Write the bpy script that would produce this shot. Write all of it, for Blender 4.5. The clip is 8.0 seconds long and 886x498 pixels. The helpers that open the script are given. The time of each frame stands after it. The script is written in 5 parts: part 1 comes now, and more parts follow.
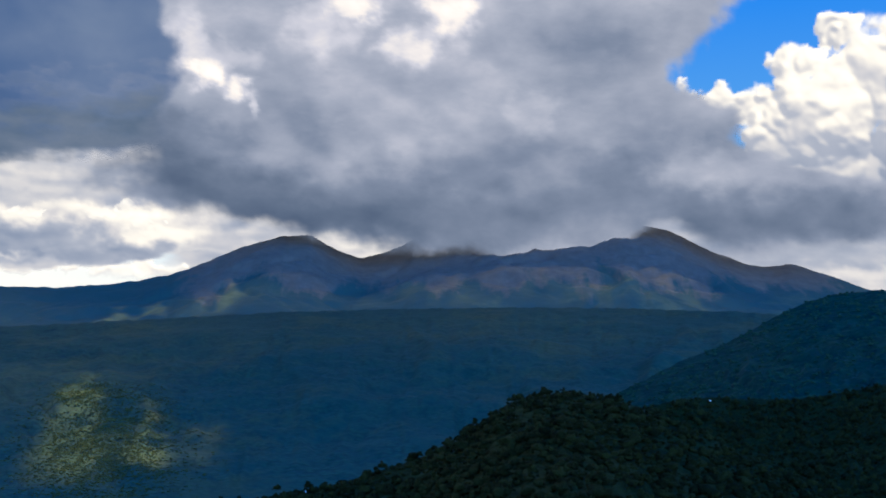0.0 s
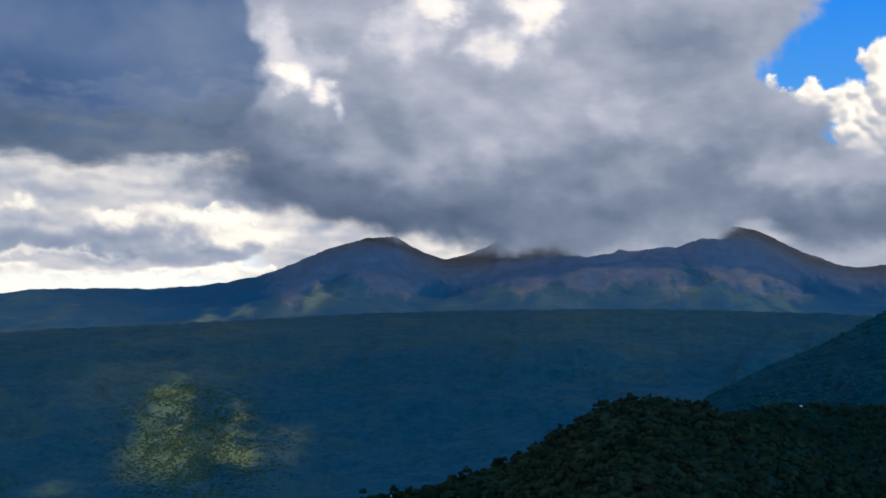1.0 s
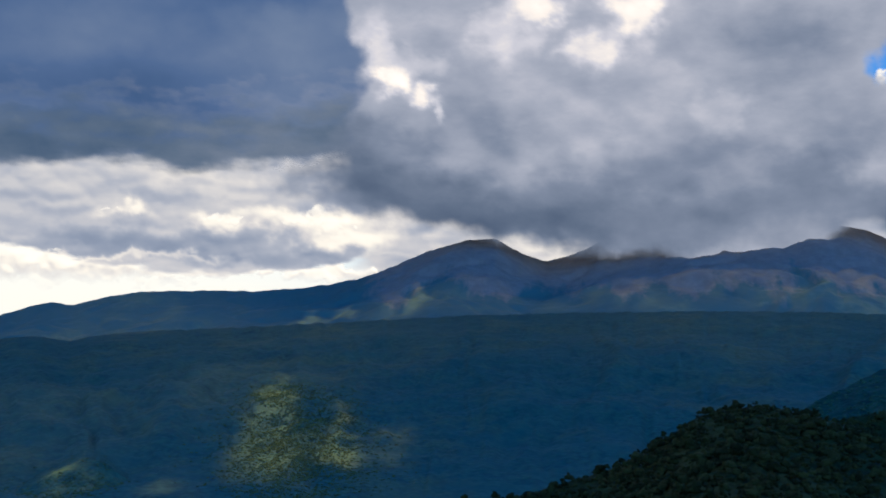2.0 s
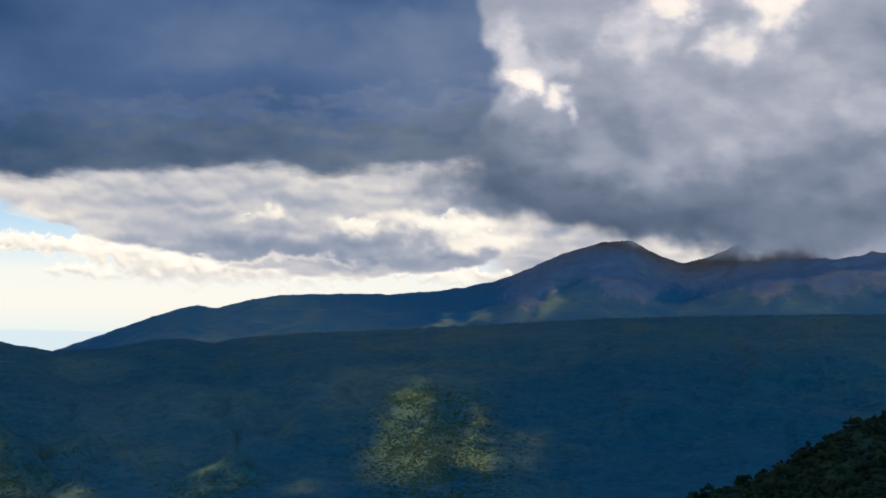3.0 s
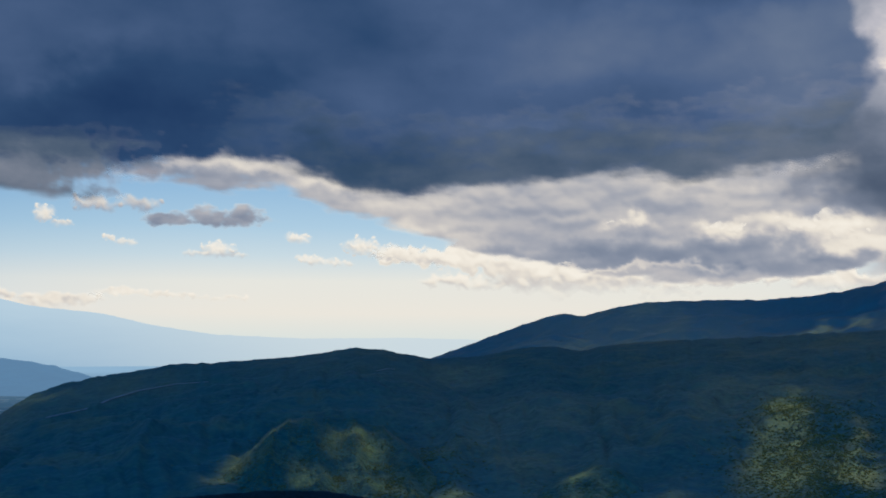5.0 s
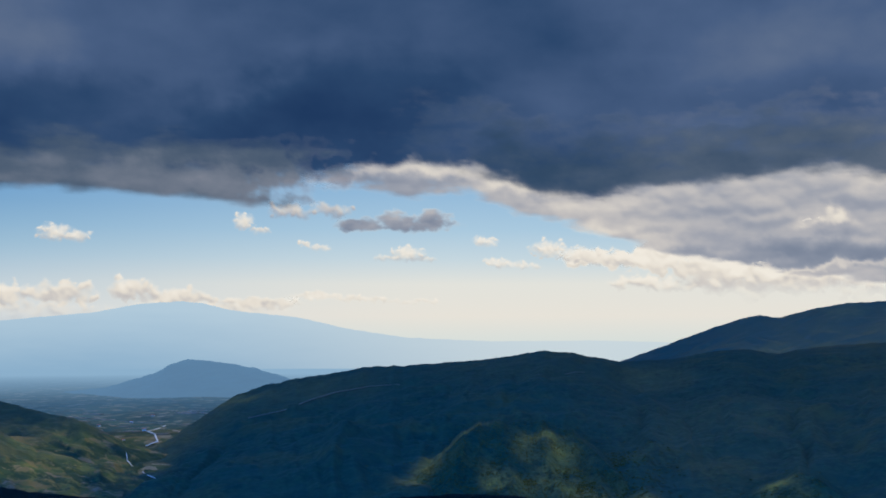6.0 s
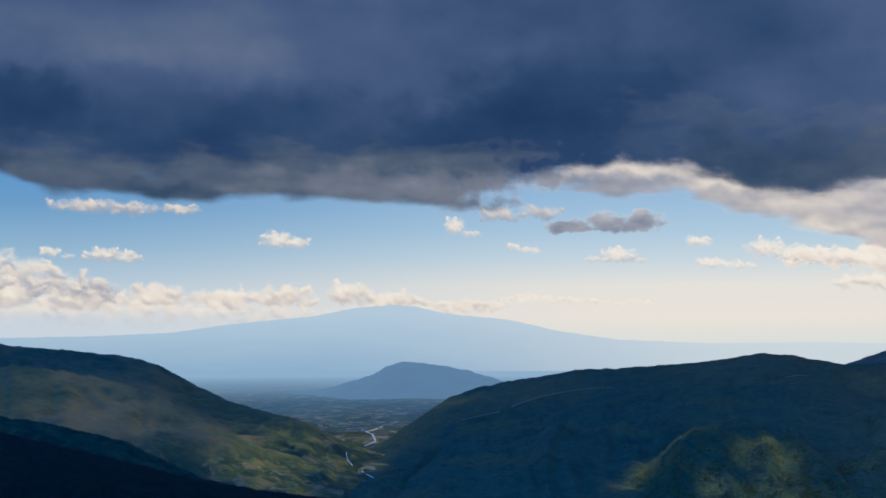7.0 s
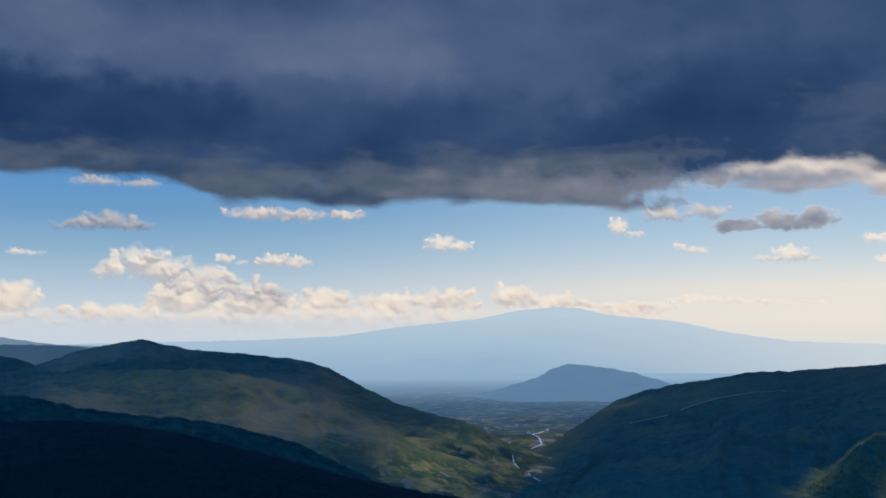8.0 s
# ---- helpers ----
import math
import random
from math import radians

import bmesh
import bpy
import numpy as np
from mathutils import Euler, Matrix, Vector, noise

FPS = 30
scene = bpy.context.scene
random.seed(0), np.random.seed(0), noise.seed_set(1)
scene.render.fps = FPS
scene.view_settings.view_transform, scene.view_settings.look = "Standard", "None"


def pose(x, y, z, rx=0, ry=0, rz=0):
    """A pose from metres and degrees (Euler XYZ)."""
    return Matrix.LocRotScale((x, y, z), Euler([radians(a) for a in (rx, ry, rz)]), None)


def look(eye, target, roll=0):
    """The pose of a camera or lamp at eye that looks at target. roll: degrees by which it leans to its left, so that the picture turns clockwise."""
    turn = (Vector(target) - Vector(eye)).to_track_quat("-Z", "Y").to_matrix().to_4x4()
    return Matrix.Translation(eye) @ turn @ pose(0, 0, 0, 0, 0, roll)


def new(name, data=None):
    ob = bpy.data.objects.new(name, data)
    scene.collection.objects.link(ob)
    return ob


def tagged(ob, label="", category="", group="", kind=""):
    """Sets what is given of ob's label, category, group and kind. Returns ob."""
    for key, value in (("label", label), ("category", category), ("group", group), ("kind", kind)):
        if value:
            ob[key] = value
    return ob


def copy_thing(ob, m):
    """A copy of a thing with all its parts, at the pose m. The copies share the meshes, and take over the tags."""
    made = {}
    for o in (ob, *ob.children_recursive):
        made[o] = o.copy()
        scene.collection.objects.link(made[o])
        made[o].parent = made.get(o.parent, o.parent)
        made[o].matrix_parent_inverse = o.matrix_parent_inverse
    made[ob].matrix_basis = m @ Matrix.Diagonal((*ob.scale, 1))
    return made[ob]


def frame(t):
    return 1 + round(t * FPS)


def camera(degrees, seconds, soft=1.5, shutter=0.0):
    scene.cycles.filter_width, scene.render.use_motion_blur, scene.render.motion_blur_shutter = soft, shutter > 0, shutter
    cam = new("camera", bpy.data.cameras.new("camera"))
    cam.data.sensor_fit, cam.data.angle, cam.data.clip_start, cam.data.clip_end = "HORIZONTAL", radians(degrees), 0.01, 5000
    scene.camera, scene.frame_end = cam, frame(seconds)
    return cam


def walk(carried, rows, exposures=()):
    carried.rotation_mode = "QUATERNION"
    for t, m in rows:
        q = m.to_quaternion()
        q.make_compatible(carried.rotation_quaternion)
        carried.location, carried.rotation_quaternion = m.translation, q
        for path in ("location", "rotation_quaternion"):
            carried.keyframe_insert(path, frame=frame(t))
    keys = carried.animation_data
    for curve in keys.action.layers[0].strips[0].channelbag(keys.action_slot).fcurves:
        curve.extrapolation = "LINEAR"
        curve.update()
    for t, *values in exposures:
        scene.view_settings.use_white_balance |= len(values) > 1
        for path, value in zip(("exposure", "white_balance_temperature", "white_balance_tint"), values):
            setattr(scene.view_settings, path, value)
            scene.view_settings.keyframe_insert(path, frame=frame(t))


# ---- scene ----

# ---------------------------------------------------------------- camera
cam = camera(42.6, 8.0, soft=1.8)
# seconds, heading to the left, tilt up, lean; the drone climbs slowly while it turns
PATH = ((0.0, 0.00, 4.26, 0.22),
        (0.5, 2.00, 4.28, 0.23),
        (1.0, 4.25, 4.31, 0.08),
        (2.5, 12.41, 4.44, -0.10),
        (3.0, 16.08, 4.49, -0.20),
        (3.5, 20.23, 4.56, -0.24),
        (4.0, 25.00, 4.63, -0.14),
        (4.5, 29.72, 4.71, -0.10),
        (6.0, 43.80, 4.89, -0.01),
        (6.5, 48.89, 4.94, 0.02),
        (7.0, 54.39, 4.99, 0.07),
        (7.5, 59.36, 5.05, 0.16),
        (8.0, 62.65, 5.11, 0.23))
CLIMB = 1.5
EXPOSURE = 1.5
walk(cam, [(t, pose(0, 0, CLIMB * t, 90 + up, lean, turn)) for t, turn, up, lean in PATH], [(t, EXPOSURE + stops, kelvin, tint) for t, stops, kelvin, tint in (
    (0.0, 0.28, 4200, 10), (2.5, 0.22, 4260, 10), (4.0, 0.04, 4280, 10), (6.0, -0.14, 4270, 10), (7.0, -0.14, 4320, 12.5), (8.0, -0.12, 4400, 13.5))])

# ---------------------------------------------------------------- light
SUN_AZ, SUN_EL = 14.0, 53.0
sun_way = Vector((-math.sin(radians(SUN_AZ)) * math.cos(radians(SUN_EL)), math.cos(radians(SUN_AZ)) * math.cos(radians(SUN_EL)), math.sin(radians(SUN_EL))))
world = bpy.data.worlds.new("world")
scene.world = world
world.use_nodes = True
wt = world.node_tree
sky = wt.nodes.new("ShaderNodeTexSky")
sky.sky_type, sky.sun_disc = "NISHITA", False
sky.air_density, sky.dust_density, sky.ozone_density = 1.0, 0.0, 10.0
sky.sun_elevation, sky.sun_rotation = radians(SUN_EL), radians(-SUN_AZ)
wt.links.new(sky.outputs[0], wt.nodes["Background"].inputs[0])
wt.nodes["Background"].inputs[1].default_value = 0.15
sun = new("sun", bpy.data.lights.new("sun", "SUN"))
sun.data.energy, sun.data.angle, sun.data.color = 3.0, radians(0.27), (1.0, 0.66, 0.06)
sun.matrix_world = look(sun_way * 100, (0, 0, 0))


# ---------------------------------------------------------------- numbers
def grad_noise(x, y, seed=0):
    """Smooth lattice noise, about -1 to 1."""
    x, y = np.asarray(x, float), np.asarray(y, float)
    xi, yi = np.floor(x).astype(np.int64), np.floor(y).astype(np.int64)
    fx, fy = x - xi, y - yi

    def corner(i, j):
        h = ((xi + i) * 374761393 + (yi + j) * 668265263 + seed * 1442695041) & 0x7FFFFFFF
        h = ((h ^ (h >> 13)) * 1274126177) & 0x7FFFFFFF
        a = ((h ^ (h >> 16)) & 0xFFFF) / 65536.0 * 2 * np.pi
        return np.cos(a) * (fx - i) + np.sin(a) * (fy - j)

    u, v = fx * fx * fx * (fx * (fx * 6 - 15) + 10), fy * fy * fy * (fy * (fy * 6 - 15) + 10)
    low = corner(0, 0) * (1 - u) + corner(1, 0) * u
    high = corner(0, 1) * (1 - u) + corner(1, 1) * u
    return 1.5 * (low * (1 - v) + high * v)


def fbm(x, y, octaves=5, seed=0, gain=0.5):
    total, amp = 0.0, 1.0
    for k in range(octaves):
        total = total + amp * grad_noise(x * 2 ** k + 17.3 * k, y * 2 ** k - 9.1 * k, seed + k)
        amp *= gain
    return total


def billow(x, y, octaves=5, seed=0, gain=0.5):
    """Rounded heaps with sharp clefts between them, about 0 to 1."""
    total, amp, norm = 0.0, 1.0, 0.0
    for k in range(octaves):
        total = total + amp * (1 - np.abs(grad_noise(x * 2 ** k + 7.7 * k, y * 2 ** k + 3.9 * k, seed + k)))
        norm += amp
        amp *= gain
    return 2 * (1 - total / norm) * -1 + 1


def smooth(a, b, x):
    t = np.clip((np.asarray(x, float) - a) / (b - a), 0, 1)
    return t * t * (3 - 2 * t)


def curve(knots, x, col=1):
    """A smooth line through knots (sorted by their first number)."""
    k = np.array(sorted(knots), float)
    fine = np.linspace(k[0, 0], k[-1, 0], 1500)
    line = np.interp(fine, k[:, 0], k[:, col])
    soft = np.convolve(np.pad(line, 5, mode="edge"), np.ones(11) / 11, mode="valid")
    return np.interp(x, fine, soft)


DAY = np.array([[1.112, 0.177, 0.024], [-0.008, 0.952, 0.007], [-0.010, -0.034, 0.611]])  # daylight as a 4300 K balance sees it


def lin(r, g, b):
    """Light of the sky and of clouds, from a display colour, for the 4300 K balance."""
    c = np.array([(v / 255 / 12.92 if v <= 10 else ((v / 255 + 0.055) / 1.055) ** 2.4) for v in (r, g, b)])
    return tuple(float(v) for v in np.clip(DAY @ c, 0, 2)) + (1.0,)


GLOW = 2.0 ** -EXPOSURE


def lift(az):
    """How far the drone has climbed when it faces az."""
    return CLIMB * np.interp(az, [row[1] for row in PATH], [row[0] for row in PATH])


def grid_mesh(name, P, keep=None, attrs=(), smooth_shade=True):
    """A mesh from a lattice P[i, j, xyz], with only the cells that keep allows."""
    ni, nj = P.shape[:2]
    idx = np.arange(ni * nj).reshape(ni, nj)
    quads = np.stack([idx[:-1, :-1], idx[1:, :-1], idx[1:, 1:], idx[:-1, 1:]], -1).reshape(-1, 4)
    if keep is not None:
        quads = quads[keep.reshape(-1)]
    used = np.unique(quads)
    back = np.zeros(ni * nj, np.int64)
    back[used] = np.arange(len(used))
    return quads_mesh(name, P.reshape(-1, 3)[used], back[quads], [(n, a.reshape(-1)[used]) for n, a in attrs], smooth_shade)


def quads_mesh(name, verts, quads, attrs=(), smooth_shade=True):
    me = bpy.data.meshes.new(name)
    n = quads.shape[1]
    me.vertices.add(len(verts))
    me.vertices.foreach_set("co", np.ascontiguousarray(verts, np.float32).ravel())
    me.loops.add(len(quads) * n)
    me.loops.foreach_set("vertex_index", np.ascontiguousarray(quads, np.int32).ravel())
    me.polygons.add(len(quads))
    me.polygons.foreach_set("loop_start", np.arange(0, len(quads) * n, n, dtype=np.int32))
    me.polygons.foreach_set("use_smooth", np.full(len(quads), smooth_shade))
    for key, values in attrs:
        a = me.attributes.new(key, "FLOAT", "POINT")
        a.data.foreach_set("value", np.ascontiguousarray(values, np.float32))
    me.update(calc_edges=True)
    return me


def polar(az, r, z):
    a = np.radians(az)
    return np.stack([-r * np.sin(a), r * np.cos(a), z + 0 * r], -1)


# ---------------------------------------------------------------- materials
class Nodes:
    """Short hand for a node tree."""

    def __init__(self, name):
        self.mat = bpy.data.materials.new(name)
        self.mat.use_nodes = True
        self.tree = self.mat.node_tree
        self.tree.nodes.clear()

    def add(self, kind, **values):
        n = self.tree.nodes.new(kind)
        for k, v in values.items():
            if k == "blend":
                n.data_type, n.blend_type = "RGBA", v
            elif k == "operation":
                n.operation = v
        return n

    def wire(self, a, b):
        self.tree.links.new(a, b)

    def position(self):
        return self.add("ShaderNodeNewGeometry").outputs["Position"]

    def scaled(self, vec, x, y, z):
        n = self.add("ShaderNodeVectorMath", operation="MULTIPLY")
        self.wire(vec, n.inputs[0])
        n.inputs[1].default_value = (x, y, z)
        return n.outputs[0]

    def noise(self, vec, scale, detail=5, rough=0.55):
        n = self.add("ShaderNodeTexNoise")
        self.wire(vec, n.inputs["Vector"])
        n.inputs["Scale"].default_value, n.inputs["Detail"].default_value, n.inputs["Roughness"].default_value = scale, detail, rough
        return n.outputs["Fac"]

    def ramp(self, fac, stops, smooth_steps=False):
        n = self.add("ShaderNodeValToRGB")
        el = n.color_ramp.elements
        while len(el) < len(stops):
            el.new(0.5)
        for e, (p, c) in zip(el, stops):
            e.position, e.color = p, c
        if smooth_steps:
            n.color_ramp.interpolation = "EASE"
        self.wire(fac, n.inputs[0])
        return n.outputs[0]

    def math(self, op, a, b=None, c=None):
        n = self.add("ShaderNodeMath", operation=op)
        for i, v in enumerate((a, b, c)):
            if v is None:
                continue
            if isinstance(v, (int, float)):
                n.inputs[i].default_value = v
            else:
                self.wire(v, n.inputs[i])
        return n.outputs[0]

    def mix(self, fac, a, b, blend="MIX"):
        n = self.add("ShaderNodeMix", blend=blend)
        for i, v in ((0, fac), (6, a), (7, b)):
            if isinstance(v, (int, float, tuple)):
                n.inputs[i].default_value = v
            else:
                self.wire(v, n.inputs[i])
        return n.outputs[2]

    def attr(self, name):
        n = self.add("ShaderNodeAttribute")
        n.attribute_name = name
        return n.outputs["Fac"]

    def out(self, shader):
        self.wire(shader, self.add("ShaderNodeOutputMaterial").inputs["Surface"])
        return self.mat

    def surface(self, color, rough=0.9, bump=None, bump_dist=1.0, bump_strength=0.6, sheen=0.15):
        p = self.add("ShaderNodeBsdfPrincipled")
        if isinstance(color, tuple):
            p.inputs["Base Color"].default_value = color
        else:
            self.wire(color, p.inputs["Base Color"])
        p.inputs["Roughness"].default_value = rough
        p.inputs["Specular IOR Level"].default_value = sheen
        if bump is not None:
            b = self.add("ShaderNodeBump")
            b.inputs["Strength"].default_value, b.inputs["Distance"].default_value = bump_strength, bump_dist
            self.wire(bump, b.inputs["Height"])
            self.wire(b.outputs[0], p.inputs["Normal"])
        return self.out(p.outputs[0])


def scrub_material(name, dark, mid, dry, big, small, bump_dist, sheen=0.15, crown=0.0):
    """Scrub and wood on a hillside: clumps, darker hollows and dry grass between."""
    n = Nodes(name)
    p = n.position()
    broad = n.noise(p, big, 5, 0.6)
    fine = n.noise(p, small, 4, 0.65)
    c = n.ramp(fine, [(0.32, dark), (0.6, mid)])
    bare = n.ramp(n.math("ADD", n.math("MULTIPLY", broad, 0.8), n.math("MULTIPLY", fine, 0.2)), [(0.52, (0, 0, 0, 1)), (0.62, (1, 1, 1, 1))])
    c = n.mix(n.math("MULTIPLY", bare, 0.5), c, dry)
    if not crown:
        return n.surface(c, 0.95, fine, bump_dist, 0.8, sheen)
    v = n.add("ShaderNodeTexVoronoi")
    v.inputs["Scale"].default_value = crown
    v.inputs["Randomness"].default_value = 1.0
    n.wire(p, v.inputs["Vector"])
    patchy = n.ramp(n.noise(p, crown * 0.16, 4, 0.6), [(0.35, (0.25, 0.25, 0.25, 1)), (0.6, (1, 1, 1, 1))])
    # lit crown tops and the shade between crowns are painted into the colour
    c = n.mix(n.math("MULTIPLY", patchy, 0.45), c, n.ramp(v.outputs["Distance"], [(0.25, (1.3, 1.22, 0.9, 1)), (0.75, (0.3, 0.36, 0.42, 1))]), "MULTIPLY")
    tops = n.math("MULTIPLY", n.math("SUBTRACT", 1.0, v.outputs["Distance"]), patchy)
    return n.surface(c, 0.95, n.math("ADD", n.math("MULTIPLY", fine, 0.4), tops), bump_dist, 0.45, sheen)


def rock_material(name, scree, stone, scrub):
    """Bare grey slopes with scrub that thins out towards the top."""
    n = Nodes(name)
    p = n.position()
    broad = n.noise(p, 0.006, 6, 0.62)
    streak = n.noise(n.scaled(p, 0.03, 0.03, 0.006), 1.0, 5, 0.65)
    fine = n.noise(p, 0.05, 4, 0.6)
    c = n.ramp(streak, [(0.3, stone), (0.7, scree)])
    sep = n.add("ShaderNodeSeparateXYZ")
    n.wire(p, sep.inputs[0])
    low = n.math("SUBTRACT", 1.0, n.math("DIVIDE", sep.outputs[2], 330.0))
    fingers = n.noise(n.scaled(p, 0.011, 0.0022, 0.003), 1.0, 5, 0.6)
    grown = n.math("ADD", n.math("MULTIPLY", low, 0.9), n.math("ADD", n.math("MULTIPLY", fingers, 0.95), n.math("MULTIPLY", n.math("ADD", broad, fine), 0.18)))
    flank = n.ramp(n.math("DIVIDE", sep.outputs[0], -2000.0), [(0.40, (0, 0, 0, 1)), (0.62, (0.45, 0.45, 0.45, 1))])
    grown = n.math("ADD", grown, flank)
    green = n.ramp(n.math("MULTIPLY", grown, 0.5), [(0.56, (0, 0, 0, 1)), (0.61, (1, 1, 1, 1))])
    c = n.mix(n.math("MULTIPLY", green, 0.92), c, scrub)
    # pale green noise patches put sunlight into the lower slope's colour
    lit_patch = n.math("MULTIPLY", n.ramp(n.noise(p, 0.0045, 5, 0.6), [(0.54, (0, 0, 0, 1)), (0.62, (1, 1, 1, 1))]), n.ramp(low, [(0.5, (0, 0, 0, 1)), (0.75, (1, 1, 1, 1))]))
    c = n.mix(n.math("MULTIPLY", lit_patch, 0.25), c, n.ramp(fine, [(0.35, (0.09, 0.11, 0.045, 1)), (0.65, (0.21, 0.19, 0.08, 1))]))
    return n.surface(c, 0.95, n.math("ADD", streak, n.math("MULTIPLY", fine, 0.5)), 5.0, 0.5)


def field_material(name):
    """Small fields, meadows and hedges on a valley floor."""
    n = Nodes(name)
    p = n.scaled(n.position(), 0.012, 0.009, 0.0)
    v = n.add("ShaderNodeTexVoronoi")
    n.wire(p, v.inputs["Vector"])
    sep = n.add("ShaderNodeSeparateColor")
    n.wire(v.outputs["Color"], sep.inputs[0])
    c = n.ramp(sep.outputs[0], [(0.0, (0.035, 0.055, 0.022, 1)), (0.45, (0.08, 0.085, 0.03, 1)), (0.75, (0.14, 0.11, 0.05, 1)), (0.95, (0.24, 0.19, 0.11, 1))])
    woods = n.noise(n.position(), 0.006, 6, 0.65)
    c = n.mix(n.ramp(woods, [(0.48, (0, 0, 0, 1)), (0.58, (1, 1, 1, 1))]), c, (0.018, 0.035, 0.022, 1))
    fine = n.noise(n.position(), 0.06, 4, 0.6)
    c = n.mix(0.5, c, n.ramp(fine, [(0.3, (0.35, 0.35, 0.35, 1)), (0.7, (1, 1, 1, 1))]), "MULTIPLY")
    return n.surface(c, 0.95, fine, 3.0, 0.6)


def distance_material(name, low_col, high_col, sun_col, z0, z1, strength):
    """Far land as haze painted in pale emission, by height and heading; palest below the sun."""
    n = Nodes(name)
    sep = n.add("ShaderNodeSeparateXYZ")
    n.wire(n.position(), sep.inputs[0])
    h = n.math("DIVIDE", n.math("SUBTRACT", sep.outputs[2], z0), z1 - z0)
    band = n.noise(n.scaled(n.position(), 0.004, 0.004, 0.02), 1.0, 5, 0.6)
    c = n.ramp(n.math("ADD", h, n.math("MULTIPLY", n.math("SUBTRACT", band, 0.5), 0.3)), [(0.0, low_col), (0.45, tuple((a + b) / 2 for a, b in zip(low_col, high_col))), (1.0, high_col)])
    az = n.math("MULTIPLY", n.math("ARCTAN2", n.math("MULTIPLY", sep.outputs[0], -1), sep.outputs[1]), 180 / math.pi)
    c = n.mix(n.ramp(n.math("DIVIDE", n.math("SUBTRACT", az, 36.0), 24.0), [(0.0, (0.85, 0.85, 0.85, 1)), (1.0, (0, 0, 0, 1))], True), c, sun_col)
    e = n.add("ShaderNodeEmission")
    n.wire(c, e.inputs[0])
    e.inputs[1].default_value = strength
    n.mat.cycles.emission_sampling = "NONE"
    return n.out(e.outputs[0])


def heath_material():
    """Brown heath above, small fields and groves towards the valley floor."""
    n = Nodes("heath_slope")
    p = n.position()
    broad, fine = n.noise(p, 0.006, 6, 0.62), n.noise(p, 0.045, 4, 0.65)
    c = n.ramp(fine, [(0.32, (0.014, 0.03, 0.02, 1)), (0.62, (0.036, 0.05, 0.024, 1))])
    c = n.mix(n.ramp(broad, [(0.46, (0, 0, 0, 1)), (0.6, (0.8, 0.8, 0.8, 1))]), c, (0.092, 0.076, 0.036, 1))
    v = n.add("ShaderNodeTexVoronoi")
    n.wire(n.scaled(p, 0.02, 0.014, 0.0), v.inputs["Vector"])
    sep = n.add("ShaderNodeSeparateColor")
    n.wire(v.outputs["Color"], sep.inputs[0])
    f = n.ramp(sep.outputs[0], [(0.0, (0.03, 0.05, 0.02, 1)), (0.5, (0.07, 0.075, 0.026, 1)), (0.8, (0.09, 0.075, 0.03, 1)), (0.97, (0.13, 0.105, 0.06, 1))])
    f = n.mix(n.ramp(n.noise(p, 0.02, 5, 0.7), [(0.46, (0, 0, 0, 1)), (0.52, (1, 1, 1, 1))]), f, (0.018, 0.034, 0.018, 1))
    zz = n.add("ShaderNodeSeparateXYZ")
    n.wire(p, zz.inputs[0])
    low = n.ramp(n.math("ADD", n.math("DIVIDE", n.math("ADD", zz.outputs[2], 190.0), 110.0), n.math("MULTIPLY", n.math("SUBTRACT", broad, 0.5), 1.2)), [(0.35, (1, 1, 1, 1)), (0.65, (0, 0, 0, 1))])
    return n.surface(n.mix(low, c, f), 0.95, fine, 3.0, 0.8)


def hazy_material(name, near_col, haze_glow, near, far, start=2900.0, fields=False, far_col=None):
    """Distant land on the plain: its own colours, mixed with a blue glow that paints haze."""
    n = Nodes(name)
    p = n.position()
    fine = n.noise(n.scaled(p, 0.02, 0.008, 0.02), 1.0, 5, 0.6)
    broad = n.noise(n.scaled(p, 0.004, 0.0012, 0.004), 1.0, 5, 0.6)
    c = n.ramp(n.math("ADD", n.math("MULTIPLY", fine, 0.5), n.math("MULTIPLY", broad, 0.5)), [(0.42, near_col), (0.6, tuple(min(1, v * 2.6) for v in near_col[:3]) + (1,))])
    if fields:
        v = n.add("ShaderNodeTexVoronoi")
        n.wire(n.scaled(p, 0.014, 0.009, 0.0), v.inputs["Vector"])
        sep = n.add("ShaderNodeSeparateColor")
        n.wire(v.outputs["Color"], sep.inputs[0])
        c = n.mix(n.ramp(sep.outputs[0], [(0.62, (0, 0, 0, 1)), (0.75, (1, 1, 1, 1))]), c, n.ramp(sep.outputs[1], [(0.2, (0.07, 0.065, 0.035, 1)), (0.9, (0.20, 0.165, 0.10, 1))]))
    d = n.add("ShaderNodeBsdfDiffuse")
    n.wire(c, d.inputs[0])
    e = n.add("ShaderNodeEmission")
    e.inputs[0].default_value = haze_glow
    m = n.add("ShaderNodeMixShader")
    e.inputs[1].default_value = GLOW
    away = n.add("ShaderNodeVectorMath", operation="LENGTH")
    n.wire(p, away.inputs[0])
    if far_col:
        n.wire(n.ramp(n.math("DIVIDE", n.math("SUBTRACT", away.outputs["Value"], 3000.0), 1150.0), [(0.0, haze_glow), (1.0, far_col)]), e.inputs[0])
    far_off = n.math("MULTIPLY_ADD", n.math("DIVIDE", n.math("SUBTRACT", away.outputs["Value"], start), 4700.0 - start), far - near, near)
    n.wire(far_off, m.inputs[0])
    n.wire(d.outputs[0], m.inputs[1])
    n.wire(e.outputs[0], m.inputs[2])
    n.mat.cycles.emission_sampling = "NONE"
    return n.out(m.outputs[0])


